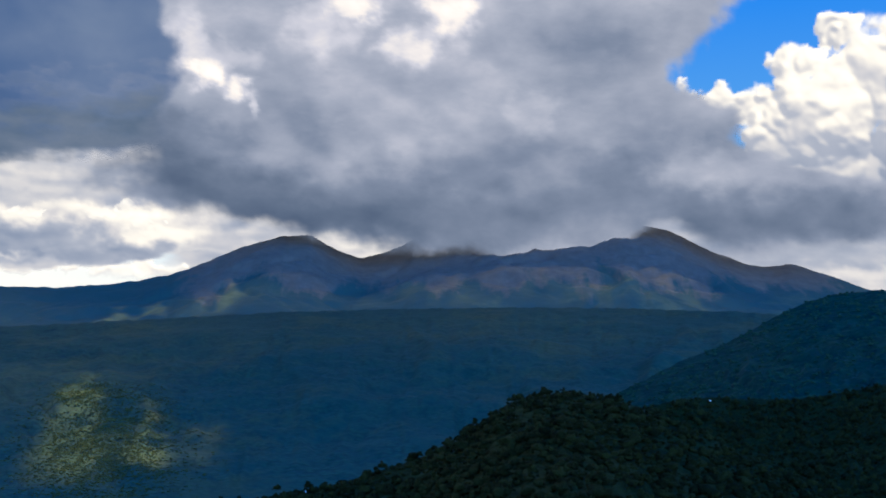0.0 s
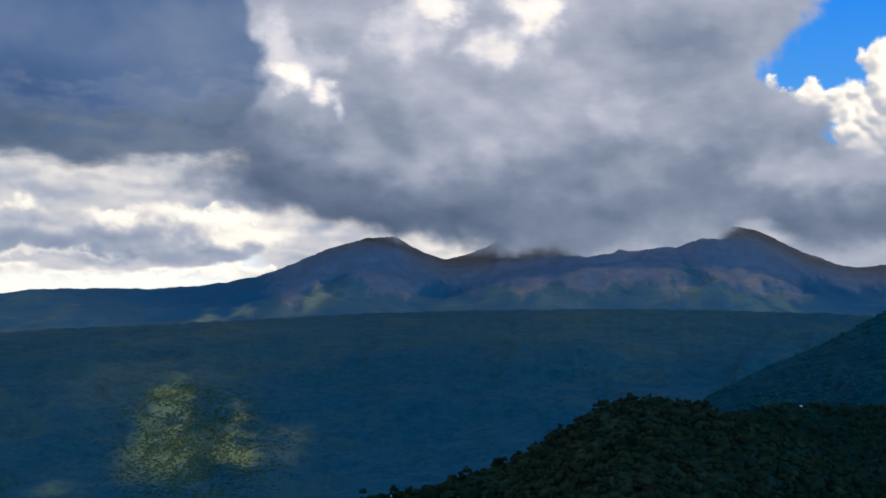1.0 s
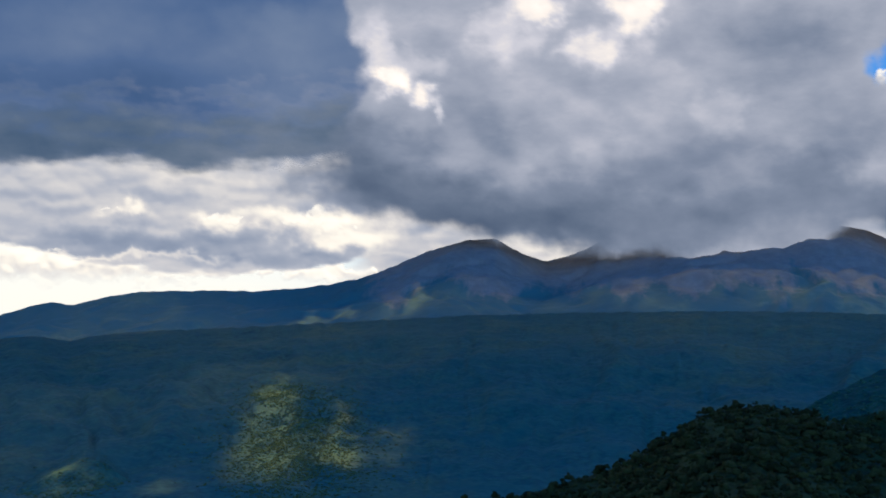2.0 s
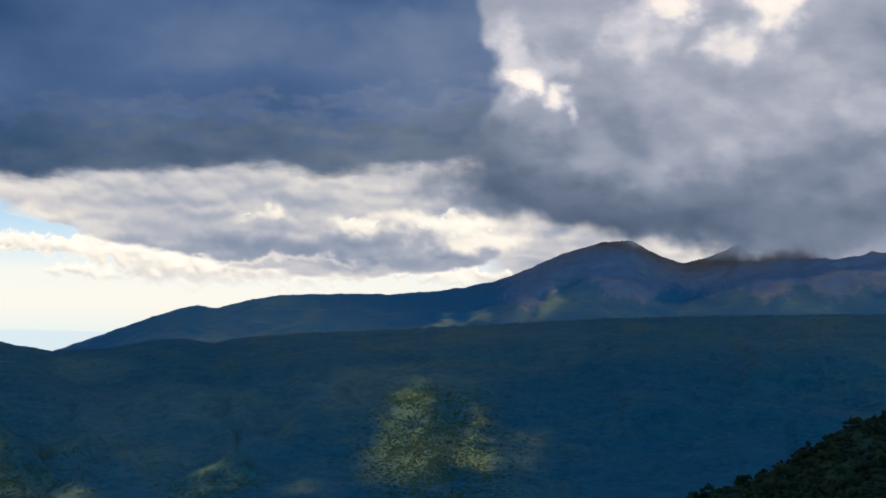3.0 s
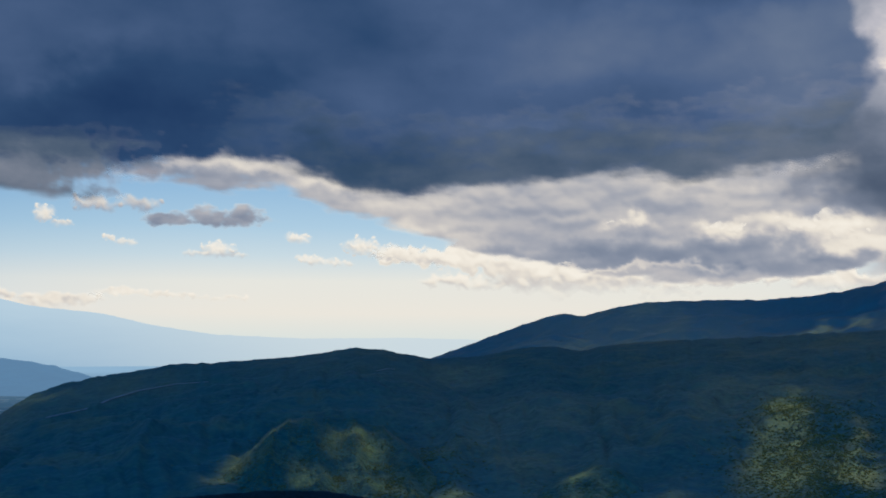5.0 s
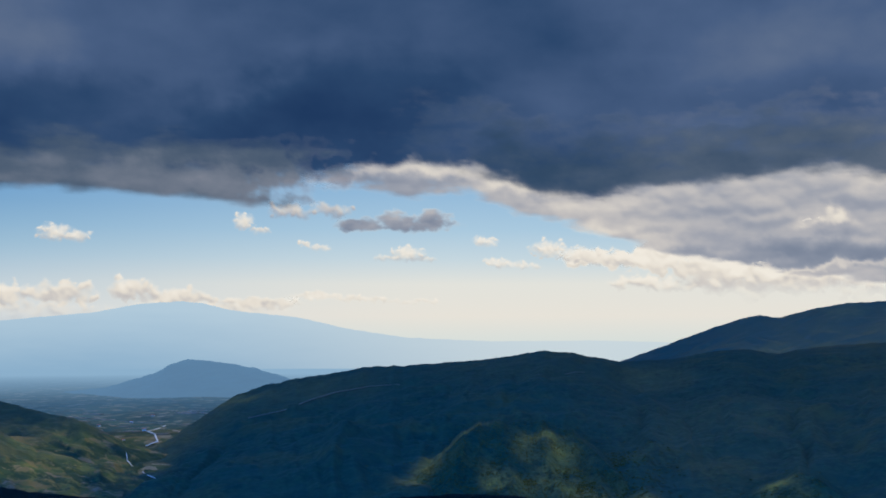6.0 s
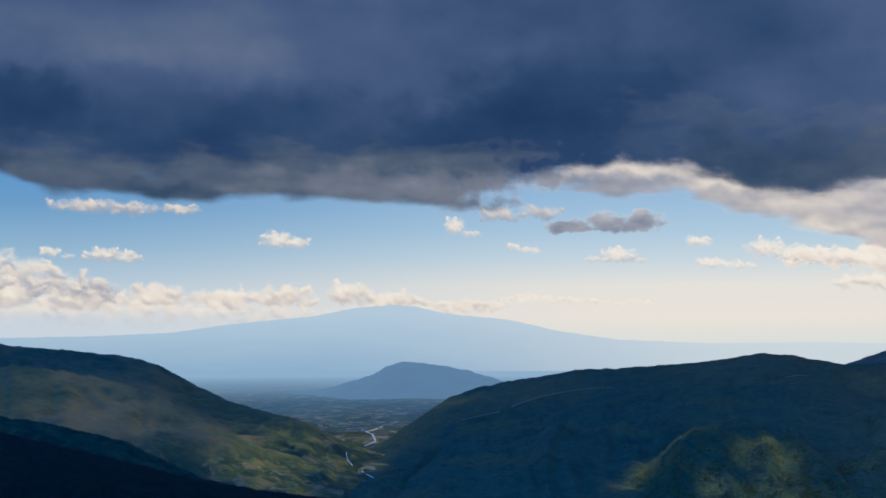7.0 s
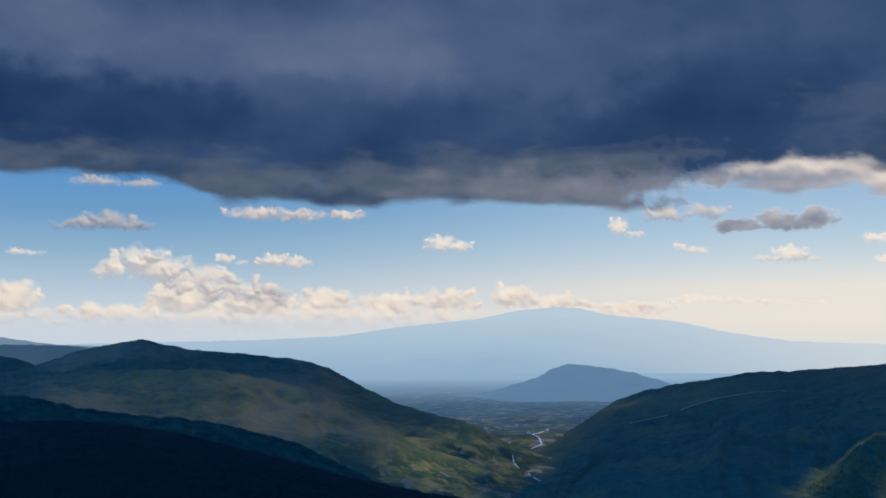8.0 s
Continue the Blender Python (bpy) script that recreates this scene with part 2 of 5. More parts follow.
BLUE_CLOUD = [(0.0, lin(18, 47, 88)), (0.15, lin(46, 74, 111)), (0.3, lin(76, 99, 135)), (0.45, lin(112, 127, 151)), (0.6, lin(155, 160, 173)), (0.75, lin(194, 193, 200)), (0.88, lin(238, 228, 218)), (1.0, lin(252, 246, 236))]
GREY_CLOUD = [(0.0, lin(32, 58, 90)), (0.15, lin(54, 78, 105)), (0.3, lin(86, 102, 122)), (0.45, lin(120, 129, 144)), (0.6, lin(160, 160, 170)), (0.75, lin(202, 194, 190)), (0.88, lin(242, 228, 208)), (1.0, lin(251, 244, 228))]


CAP_CLOUD = [(0.0, lin(42, 60, 84)), (0.15, lin(66, 81, 104)), (0.3, lin(91, 104, 124)), (0.45, lin(119, 129, 147)), (0.6, lin(155, 160, 173)), (0.75, lin(194, 193, 200)), (0.88, lin(238, 228, 218)), (1.0, lin(252, 246, 236))]
WHITE_CLOUD = [(0.0, lin(60, 78, 104)), (0.3, lin(104, 118, 140)), (0.45, lin(134, 144, 162)), (0.6, lin(166, 170, 180)), (0.75, lin(205, 201, 198)), (0.88, lin(238, 230, 216)), (1.0, lin(251, 244, 230))]


def cloud_material(name, stops, wisp=0.10, grain=(0.012, 0.012, 0.02)):
    """Cloud as a glowing veil: thin parts let the sky through, light and shade are painted in."""
    n = Nodes(name)
    p = n.scaled(n.position(), *grain)
    f = n.noise(p, 1.0, 5, 0.6)
    b = n.math("ADD", n.attr("bright"), n.math("MULTIPLY", n.math("SUBTRACT", f, 0.5), wisp))
    e = n.add("ShaderNodeEmission")
    e.inputs[1].default_value = GLOW
    n.wire(n.ramp(b, stops), e.inputs[0])
    t = n.add("ShaderNodeBsdfTransparent")
    m = n.add("ShaderNodeMixShader")
    cover = n.add("ShaderNodeClamp")
    n.wire(n.math("ADD", n.attr("cover"), n.math("MULTIPLY", n.math("MULTIPLY", n.math("SUBTRACT", f, 0.5), n.attr("fringe")), 1.2)), cover.inputs[0])
    n.wire(cover.outputs[0], m.inputs[0])
    n.wire(t.outputs[0], m.inputs[1])
    n.wire(e.outputs[0], m.inputs[2])
    n.mat.cycles.emission_sampling = "NONE"
    return n.out(m.outputs[0])


def sky_material():
    """Clear air: pale and warm at the horizon below the sun, blue higher up and away from it."""
    n = Nodes("clear_sky")
    sep = n.add("ShaderNodeSeparateXYZ")
    n.wire(n.position(), sep.inputs[0])
    x, y, z = sep.outputs
    el = n.math("MULTIPLY", n.math("ARCTAN2", z, n.math("SQRT", n.math("ADD", n.math("MULTIPLY", x, x), n.math("MULTIPLY", y, y)))), 180 / math.pi)
    az = n.math("MULTIPLY", n.math("ARCTAN2", n.math("MULTIPLY", x, -1), y), 180 / math.pi)
    up = n.math("DIVIDE", n.math("ADD", el, 2.0), 18.0)
    near_sun = n.ramp(up, [(0.0, lin(170, 200, 218)), (0.13, lin(225, 232, 226)), (0.2, lin(241, 236, 224)), (0.29, lin(236, 236, 227)), (0.36, lin(206, 224, 231)), (0.44, lin(178, 210, 230)), (0.6, lin(140, 185, 222)), (1.0, lin(60, 140, 225))])
    away = n.ramp(up, [(0.0, lin(165, 195, 215)), (0.14, lin(205, 220, 230)), (0.22, lin(208, 222, 230)), (0.3, lin(180, 206, 223)), (0.39, lin(146, 187, 214)), (0.5, lin(110, 163, 206)), (0.66, lin(82, 150, 214)), (1.0, lin(42, 128, 218))])
    off = n.math("ABSOLUTE", n.math("SUBTRACT", az, 33.0))
    c = n.mix(n.ramp(n.math("DIVIDE", off, 48.0), [(0.2, (0, 0, 0, 1)), (0.95, (1, 1, 1, 1))], True), near_sun, away)
    e = n.add("ShaderNodeEmission")
    e.inputs[1].default_value = GLOW
    n.wire(c, e.inputs[0])
    n.mat.cycles.emission_sampling = "NONE"
    return n.out(e.outputs[0])


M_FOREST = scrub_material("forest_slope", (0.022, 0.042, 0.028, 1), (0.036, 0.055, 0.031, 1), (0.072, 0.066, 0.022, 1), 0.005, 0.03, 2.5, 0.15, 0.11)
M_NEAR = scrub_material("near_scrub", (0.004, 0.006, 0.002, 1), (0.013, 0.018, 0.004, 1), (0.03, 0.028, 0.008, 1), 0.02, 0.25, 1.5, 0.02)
# scrub with the deep cloud shade of the near slope put into its colour
M_SHADE = scrub_material("shaded_slope_scrub", (0.002, 0.0045, 0.0035, 1), (0.004, 0.008, 0.006, 1), (0.007, 0.010, 0.007, 1), 0.02, 0.2, 1.5, 0.03)
M_HEATH = heath_material()
# forest darkened in its colour for thinner haze and the fold's cloud shade
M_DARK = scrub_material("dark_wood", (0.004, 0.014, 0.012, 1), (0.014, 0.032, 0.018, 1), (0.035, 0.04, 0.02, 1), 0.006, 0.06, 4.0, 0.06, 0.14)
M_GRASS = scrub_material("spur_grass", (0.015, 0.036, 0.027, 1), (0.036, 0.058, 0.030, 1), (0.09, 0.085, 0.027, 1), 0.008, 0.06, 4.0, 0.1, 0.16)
M_ROCK = rock_material("volcanic_slope", (0.150, 0.114, 0.082, 1), (0.105, 0.080, 0.058, 1), (0.040, 0.066, 0.055, 1))
M_FIELD = field_material("valley_fields")
M_FAR = distance_material("far_mountain_haze_glow", lin(146, 183, 210), lin(184, 210, 226), lin(216, 228, 230), -80, 150, GLOW)
# haze painted as blue glow on the plain and the distant hills
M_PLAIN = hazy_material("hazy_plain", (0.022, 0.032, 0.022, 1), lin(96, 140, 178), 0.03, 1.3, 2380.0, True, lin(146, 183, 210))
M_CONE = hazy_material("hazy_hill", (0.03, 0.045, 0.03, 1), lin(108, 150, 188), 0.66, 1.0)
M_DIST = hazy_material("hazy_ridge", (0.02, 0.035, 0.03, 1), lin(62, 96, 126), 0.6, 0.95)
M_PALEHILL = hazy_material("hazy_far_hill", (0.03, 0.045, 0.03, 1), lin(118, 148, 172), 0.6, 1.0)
M_SKY = sky_material()
M_BLUE = cloud_material("blue_grey_cloud", BLUE_CLOUD, 0.05, (0.006, 0.006, 0.009))
M_CAP = cloud_material("mountain_cloud", CAP_CLOUD)
M_GREY = cloud_material("grey_cloud", GREY_CLOUD)
M_SOFT = cloud_material("backlit_cloud", WHITE_CLOUD, 0.06)
M_CUM = cloud_material("white_cloud", WHITE_CLOUD, 0.08, (0.014, 0.014, 0.02))

# ---------------------------------------------------------------- ground and landforms
GROUND = [(0, -130), (300, -150), (900, -190), (1700, -195), (2200, -173), (2800, -147), (3500, -128), (4200, -95), (4800, -46), (7000, -40)]


def ground_z(r):
    return curve(GROUND, r)


def part_of_setting(name, me, mat, label, category, kind="structure"):
    me.materials.append(mat)
    return tagged(new(name, me), label, category, "", kind)


az = np.concatenate([np.arange(-180, -26, 3.0), np.arange(-26, 90, 0.25), np.arange(90, 180.1, 3.0)])
rr = np.concatenate([np.linspace(0.01, 900, 20), np.linspace(950, 4000, 120), np.linspace(4050, 6900, 40)])
A, R = np.meshgrid(az, rr, indexing="ij")
P = polar(A, R, ground_z(R))
P[..., 2] += 7 * fbm(P[..., 0] / 260, P[..., 1] / 260, 4, 5) * smooth(200, 900, R) * (1 - 0.8 * smooth(2600, 3400, R))
part_of_setting("ground", grid_mesh("ground", P), M_FIELD, "patchwork valley floor of small fields and woods", "ground")


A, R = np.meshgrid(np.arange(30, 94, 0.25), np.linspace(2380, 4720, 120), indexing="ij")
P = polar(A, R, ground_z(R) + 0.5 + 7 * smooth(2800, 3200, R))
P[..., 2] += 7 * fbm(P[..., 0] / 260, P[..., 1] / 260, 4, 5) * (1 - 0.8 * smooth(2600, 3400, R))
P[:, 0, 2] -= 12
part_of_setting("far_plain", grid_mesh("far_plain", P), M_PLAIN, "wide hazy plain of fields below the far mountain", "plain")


def landform(name, crest, foot, mat, label, category, step=0.12, rows=120, depth=500, rough=10.0, gully=10.0, gully_deg=1.6, power=1.0, seed=1, bumps=0.0, bump_len=30.0, crest_noise=0.04, az_pad=0.0, shape=None, back_drop=0.25, sink=0.0):
    """A hill or range: crest knots (azimuth, elevation, distance) and a foot of knots (azimuth, distance, height)."""
    lo, hi = crest[0][0], crest[-1][0]
    az = np.arange(min(lo, hi) - az_pad, max(lo, hi) + az_pad + step, step)
    rc, ec = curve(crest, az, 2), curve(crest, az, 1)
    ec = ec - sink + crest_noise * fbm(az * 1.3, az * 0 + seed, 5, seed, 0.6)
    zc = rc * np.tan(np.radians(ec)) + lift(az)
    rf, zf = curve(foot, az, 1), curve(foot, az, 2)
    u = np.linspace(0, 1, rows)
    v = np.linspace(0, 1, rows // 4)[1:]
    Af, Uf = np.meshgrid(az, u, indexing="ij")
    r = rf[:, None] + (rc - rf)[:, None] * Uf
    z = zf[:, None] + (zc - zf)[:, None] * Uf ** power
    env = np.sin(np.pi * np.clip(Uf, 0, 1)) ** 0.8
    warp = 0.9 * fbm(Af / gully_deg * 0.5, Uf * 3, 3, seed + 20)
    cut = np.abs(grad_noise(Af / gully_deg + warp, Uf * 1.2, seed + 3)) * 0.7 + np.abs(grad_noise(Af / gully_deg * 2.3 + warp * 1.5, Uf * 2.5, seed + 4)) * 0.3
    z = z + env * (gully * (cut - 0.3) + rough * fbm(r / 420 + seed, np.radians(Af) * r / 420, 5, seed + 9))
    if shape is not None:
        z = z + shape(Af, Uf, r)
    if bumps:
        xy = polar(Af, r, 0 * r)
        z = z + bumps * billow(xy[..., 0] / bump_len, xy[..., 1] / bump_len, 3, seed + 31) * (0.25 + 0.75 * env)
    Ab, Vb = np.meshgrid(az, v, indexing="ij")
    rb = rc[:, None] + depth * Vb
    zb = zc[:, None] - back_drop * depth * Vb ** 1.3
    A2, R2, Z2 = np.concatenate([Af, Ab], 1), np.concatenate([r, rb], 1), np.concatenate([z, zb], 1)
    P = polar(A2, R2, Z2)
    return part_of_setting(name, grid_mesh(name, P), mat, label, category), (az, u, P[:, :rows])


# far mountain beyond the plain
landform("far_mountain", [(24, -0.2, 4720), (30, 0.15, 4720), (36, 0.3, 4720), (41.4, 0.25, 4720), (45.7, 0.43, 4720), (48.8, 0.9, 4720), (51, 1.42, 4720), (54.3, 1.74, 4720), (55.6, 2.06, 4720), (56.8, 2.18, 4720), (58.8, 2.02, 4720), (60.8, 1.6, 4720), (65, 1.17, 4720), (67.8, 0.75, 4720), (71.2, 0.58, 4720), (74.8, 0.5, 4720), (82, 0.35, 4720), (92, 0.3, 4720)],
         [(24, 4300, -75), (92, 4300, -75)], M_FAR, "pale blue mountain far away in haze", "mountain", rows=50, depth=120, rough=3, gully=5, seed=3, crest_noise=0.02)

# bare volcanic range
A_CREST = [(-30, 1.0, 3610), (-23, 1.5, 3610), (-20.6, 1.96, 3700), (-19.1, 2.59, 3740), (-17.1, 3.3, 3780), (-16, 3.17, 3740), (-15.1, 3.27, 3700), (-13.1, 4.09, 3700), (-11.4, 5.0, 3700), (-10.6, 5.2, 3700), (-9.2, 5.5, 3700), (-6, 5.6, 3780), (-2, 5.5, 3780), (1.3, 4.8, 3780), (2.7, 4.12, 3780), (4.1, 3.78, 3780), (5.2, 4.11, 3740),
           (6.7, 4.94, 3700), (8.1, 4.84, 3700), (10, 4.3, 3700), (11.7, 3.54, 3650), (13.5, 2.87, 3610), (15.9, 2.42, 3560), (18.6, 2.2, 3520), (21, 2.2, 3520), (24.1, 2.12, 3480), (25.5, 1.89, 3480), (27.4, 1.41, 3430), (28.3, 1.56, 3430), (29.1, 1.39, 3430), (30.5, 0.92, 3430), (32.4, 0.22, 3430), (34.8, -0.67, 3430), (38, -1.6, 3430)]
mountain = landform("volcanic_mountain", A_CREST, [(-30, 2950, -20), (10, 2950, 0), (22, 2950, -30), (38, 2950, -140)], M_ROCK, "bare grey volcanic mountain with its summits in cloud", "mountain", step=0.1, rows=140, rough=24, gully=34, gully_deg=4.2, power=1.15, seed=6)

# wooded ridge across the valley
B_CREST = [(-24, 0.4, 2900), (-14.4, 1.0, 2900), (-8.9, 1.22, 2900), (-3.3, 1.3, 2900), (2.4, 1.22, 2900), (8, 1.05, 2900), (10.8, 0.88, 2900), (13.5, 0.72, 2880), (17, 0.52, 2850), (19, 0.38, 2850), (22.6, 0.24, 2800), (25.5, 0.04, 2800), (27.7, -0.33, 2750), (28.8, -0.09, 2700), (30.5, -0.2, 2700), (32.4, -0.6, 2680), (34.8, -0.74, 2650), (35.6, -0.64, 2620), (37.3, -0.32, 2600), (38.7, -0.2, 2600), (41.5, -0.65, 2560), (45.7, -0.98, 2520),
           (47.6, -1.05, 2500), (49, -1.32, 2480), (51.3, -1.67, 2450), (52.4, -1.9, 2430), (54, -2.4, 2400), (55.9, -3.65, 2300), (57.2, -4.55, 2200), (58.4, -5.2, 2080), (59.2, -6.0, 1900), (60.5, -7.1, 1620), (62.5, -8.6, 1400), (65, -10, 1300)]


def spurs(A, U, r):
    """Rounded spurs and side valleys on the lower slope."""
    def spur(a0, width, top, lean):
        d = (A - a0 - lean * (1 - U)) / width
        return np.exp(-d * d) * smooth(0.02, top * 0.75, U) * (1 - smooth(top * 0.8, top * 1.25, U))
    return 22 * spur(32.5, 1.1, 0.45, 1.8) + 20 * spur(16, 3.0, 0.5, 0.0) + 16 * spur(22, 1.2, 0.5, 1.0) + 20 * spur(48, 1.4, 0.5, 1.5)


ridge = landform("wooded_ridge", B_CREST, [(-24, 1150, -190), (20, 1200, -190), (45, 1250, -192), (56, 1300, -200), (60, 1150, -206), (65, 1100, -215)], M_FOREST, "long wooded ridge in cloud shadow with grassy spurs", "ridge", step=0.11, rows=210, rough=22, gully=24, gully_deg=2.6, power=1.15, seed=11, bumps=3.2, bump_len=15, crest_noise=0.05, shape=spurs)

def folds(A, U, r):
    """Three narrow crests that run down the spur, with hollows between them."""
    def fold(top, foot, height, width):
        line = foot + (top - foot) * U + 0.35 * fbm(U * 4 + top, U * 0, 3, 58)
        d = (A - line) / width
        return height * np.exp(-np.sqrt(d * d + 0.15)) * np.sin(np.pi * np.clip(U, 0, 1)) ** 0.7
    return fold(42.2, 45.2, 26, 0.5) + fold(40.7, 40.4, 24, 0.4) + fold(39.0, 37.4, 26, 0.5) + fold(36.6, 34.8, 16, 0.5) - 7 * np.sin(np.pi * U)


grassy = landform("grassy_spur", [(32.5, -8.2, 1460), (34.0, -7.2, 1480), (35.2, -6.2, 1500), (36.4, -5.0, 1640), (37.4, -4.2, 1760), (38.6, -3.75, 1810), (40.5, -3.75, 1780), (42.0, -3.9, 1700), (43.0, -4.6, 1620), (44.0, -5.6, 1560), (45.2, -6.5, 1520), (47.5, -8.2, 1450)],
         [(32.5, 1230, -215), (40, 1180, -205), (47.5, 1230, -215)], M_GRASS, "rounded grassy spur with steep folds below the ridge", "spur", step=0.05, rows=140, depth=200, rough=15, gully=3, gully_deg=3.0, power=1.0, seed=51, bumps=3.0, bump_len=13, crest_noise=0.1, back_drop=0.03, shape=folds)
small = landform("small_spur", [(22.5, -8.2, 1400), (24.6, -7.0, 1430), (25.8, -6.1, 1470), (26.6, -5.9, 1480), (27.6, -6.5, 1450), (29.0, -7.1, 1430), (31.0, -8.2, 1380)], [(22.5, 1200, -215), (31, 1200, -215)], M_GRASS, "small pale spur in a patch of sun", "spur", step=0.05, rows=80, depth=140, rough=8, gully=18, gully_deg=1.6, power=1.2, seed=57, bumps=1.6, bump_len=8, back_drop=0.0)

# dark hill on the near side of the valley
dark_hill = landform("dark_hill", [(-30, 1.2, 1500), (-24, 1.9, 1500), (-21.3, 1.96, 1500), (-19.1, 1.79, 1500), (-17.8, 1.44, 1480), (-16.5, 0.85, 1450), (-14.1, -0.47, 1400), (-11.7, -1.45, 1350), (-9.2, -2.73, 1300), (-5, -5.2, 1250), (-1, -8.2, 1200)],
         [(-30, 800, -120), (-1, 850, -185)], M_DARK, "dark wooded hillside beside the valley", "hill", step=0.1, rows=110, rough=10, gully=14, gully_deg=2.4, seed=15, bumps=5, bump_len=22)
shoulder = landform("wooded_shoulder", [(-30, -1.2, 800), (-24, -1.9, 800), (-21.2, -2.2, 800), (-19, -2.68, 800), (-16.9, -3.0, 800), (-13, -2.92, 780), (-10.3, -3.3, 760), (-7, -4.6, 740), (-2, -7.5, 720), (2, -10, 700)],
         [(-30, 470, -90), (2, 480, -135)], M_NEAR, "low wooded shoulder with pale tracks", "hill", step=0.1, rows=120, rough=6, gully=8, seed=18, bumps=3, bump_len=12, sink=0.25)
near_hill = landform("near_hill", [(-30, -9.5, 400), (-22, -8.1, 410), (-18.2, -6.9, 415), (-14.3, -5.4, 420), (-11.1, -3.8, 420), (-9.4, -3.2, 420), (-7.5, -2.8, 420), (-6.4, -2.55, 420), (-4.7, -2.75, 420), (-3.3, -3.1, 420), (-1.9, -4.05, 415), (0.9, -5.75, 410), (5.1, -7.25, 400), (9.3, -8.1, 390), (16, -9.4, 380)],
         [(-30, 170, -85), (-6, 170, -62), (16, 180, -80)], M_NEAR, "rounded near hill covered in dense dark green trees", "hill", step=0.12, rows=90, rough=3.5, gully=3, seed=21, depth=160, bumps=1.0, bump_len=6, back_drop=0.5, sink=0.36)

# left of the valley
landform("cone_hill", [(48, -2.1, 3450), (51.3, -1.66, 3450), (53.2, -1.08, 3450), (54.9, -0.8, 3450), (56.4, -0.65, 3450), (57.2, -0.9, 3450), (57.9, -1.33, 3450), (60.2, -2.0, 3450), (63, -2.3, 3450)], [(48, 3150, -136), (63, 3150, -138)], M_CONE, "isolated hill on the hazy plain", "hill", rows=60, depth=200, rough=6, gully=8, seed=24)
landform("left_ridge", [(53, -7.0, 2000), (56, -5.7, 2000), (59, -4.75, 2000), (61.3, -3.62, 2000), (63.0, -3.2, 2100), (64.9, -2.66, 2200), (66.6, -1.82, 2300), (68.3, -0.87, 2350), (69.6, -0.46, 2380), (72.8, -0.1, 2400), (75.3, 0.11, 2400), (76.4, 0.36, 2400), (77.5, 0.6, 2400), (78.8, 0.38, 2400), (80.4, 0.05, 2400), (82.2, -0.6, 2400), (84, -1.1, 2400), (94, -1.5, 2400)],
         [(53, 1700, -230), (60, 1650, -198), (70, 1350, -192), (94, 1300, -190)], M_HEATH, "broad ridge with brown and green slopes above the valley", "ridge", step=0.1, rows=140, rough=16, gully=20, gully_deg=3.2, power=1.3, seed=27, bumps=4.0, bump_len=30)
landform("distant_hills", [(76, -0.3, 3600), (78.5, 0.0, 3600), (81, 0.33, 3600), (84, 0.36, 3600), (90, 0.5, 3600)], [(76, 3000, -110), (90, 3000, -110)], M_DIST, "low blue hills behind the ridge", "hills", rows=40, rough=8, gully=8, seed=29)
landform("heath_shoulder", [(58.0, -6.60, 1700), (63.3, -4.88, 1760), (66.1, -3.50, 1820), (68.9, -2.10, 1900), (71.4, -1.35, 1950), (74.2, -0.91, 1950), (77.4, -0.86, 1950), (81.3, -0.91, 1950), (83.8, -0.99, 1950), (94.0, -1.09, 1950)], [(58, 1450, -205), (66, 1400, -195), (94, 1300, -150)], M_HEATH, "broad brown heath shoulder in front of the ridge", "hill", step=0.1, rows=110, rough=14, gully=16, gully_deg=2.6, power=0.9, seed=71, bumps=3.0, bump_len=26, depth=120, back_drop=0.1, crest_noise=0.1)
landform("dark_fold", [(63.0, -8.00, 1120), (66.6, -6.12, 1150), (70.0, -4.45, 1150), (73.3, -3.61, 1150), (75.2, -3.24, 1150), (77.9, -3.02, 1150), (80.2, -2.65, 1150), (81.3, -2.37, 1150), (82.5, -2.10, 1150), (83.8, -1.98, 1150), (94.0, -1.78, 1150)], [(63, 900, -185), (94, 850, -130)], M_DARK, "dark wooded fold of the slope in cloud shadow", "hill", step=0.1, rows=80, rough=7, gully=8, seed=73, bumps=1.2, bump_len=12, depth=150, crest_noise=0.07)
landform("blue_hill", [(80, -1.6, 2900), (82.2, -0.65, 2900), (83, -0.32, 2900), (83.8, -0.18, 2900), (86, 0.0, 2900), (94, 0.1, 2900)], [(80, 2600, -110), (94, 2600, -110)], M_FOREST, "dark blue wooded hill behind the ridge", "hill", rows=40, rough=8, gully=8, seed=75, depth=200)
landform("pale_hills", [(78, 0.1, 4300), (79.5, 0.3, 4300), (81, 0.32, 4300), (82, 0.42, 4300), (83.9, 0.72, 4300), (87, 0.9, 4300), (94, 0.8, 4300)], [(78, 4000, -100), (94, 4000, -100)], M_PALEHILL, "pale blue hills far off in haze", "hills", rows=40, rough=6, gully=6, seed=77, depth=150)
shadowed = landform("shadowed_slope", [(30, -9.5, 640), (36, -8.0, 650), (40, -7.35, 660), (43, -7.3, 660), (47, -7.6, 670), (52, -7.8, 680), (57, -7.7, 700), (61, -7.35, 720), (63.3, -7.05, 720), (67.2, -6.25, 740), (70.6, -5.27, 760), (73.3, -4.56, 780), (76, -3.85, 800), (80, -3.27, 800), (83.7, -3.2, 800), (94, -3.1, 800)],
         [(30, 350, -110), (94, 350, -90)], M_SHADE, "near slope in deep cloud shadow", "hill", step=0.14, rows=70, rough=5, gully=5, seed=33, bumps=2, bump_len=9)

# ---------------------------------------------------------------- sky
az, el = np.arange(-60, 125.1, 2.0), np.arange(-4, 18.7, 0.5)
A, E = np.meshgrid(az, el, indexing="ij")
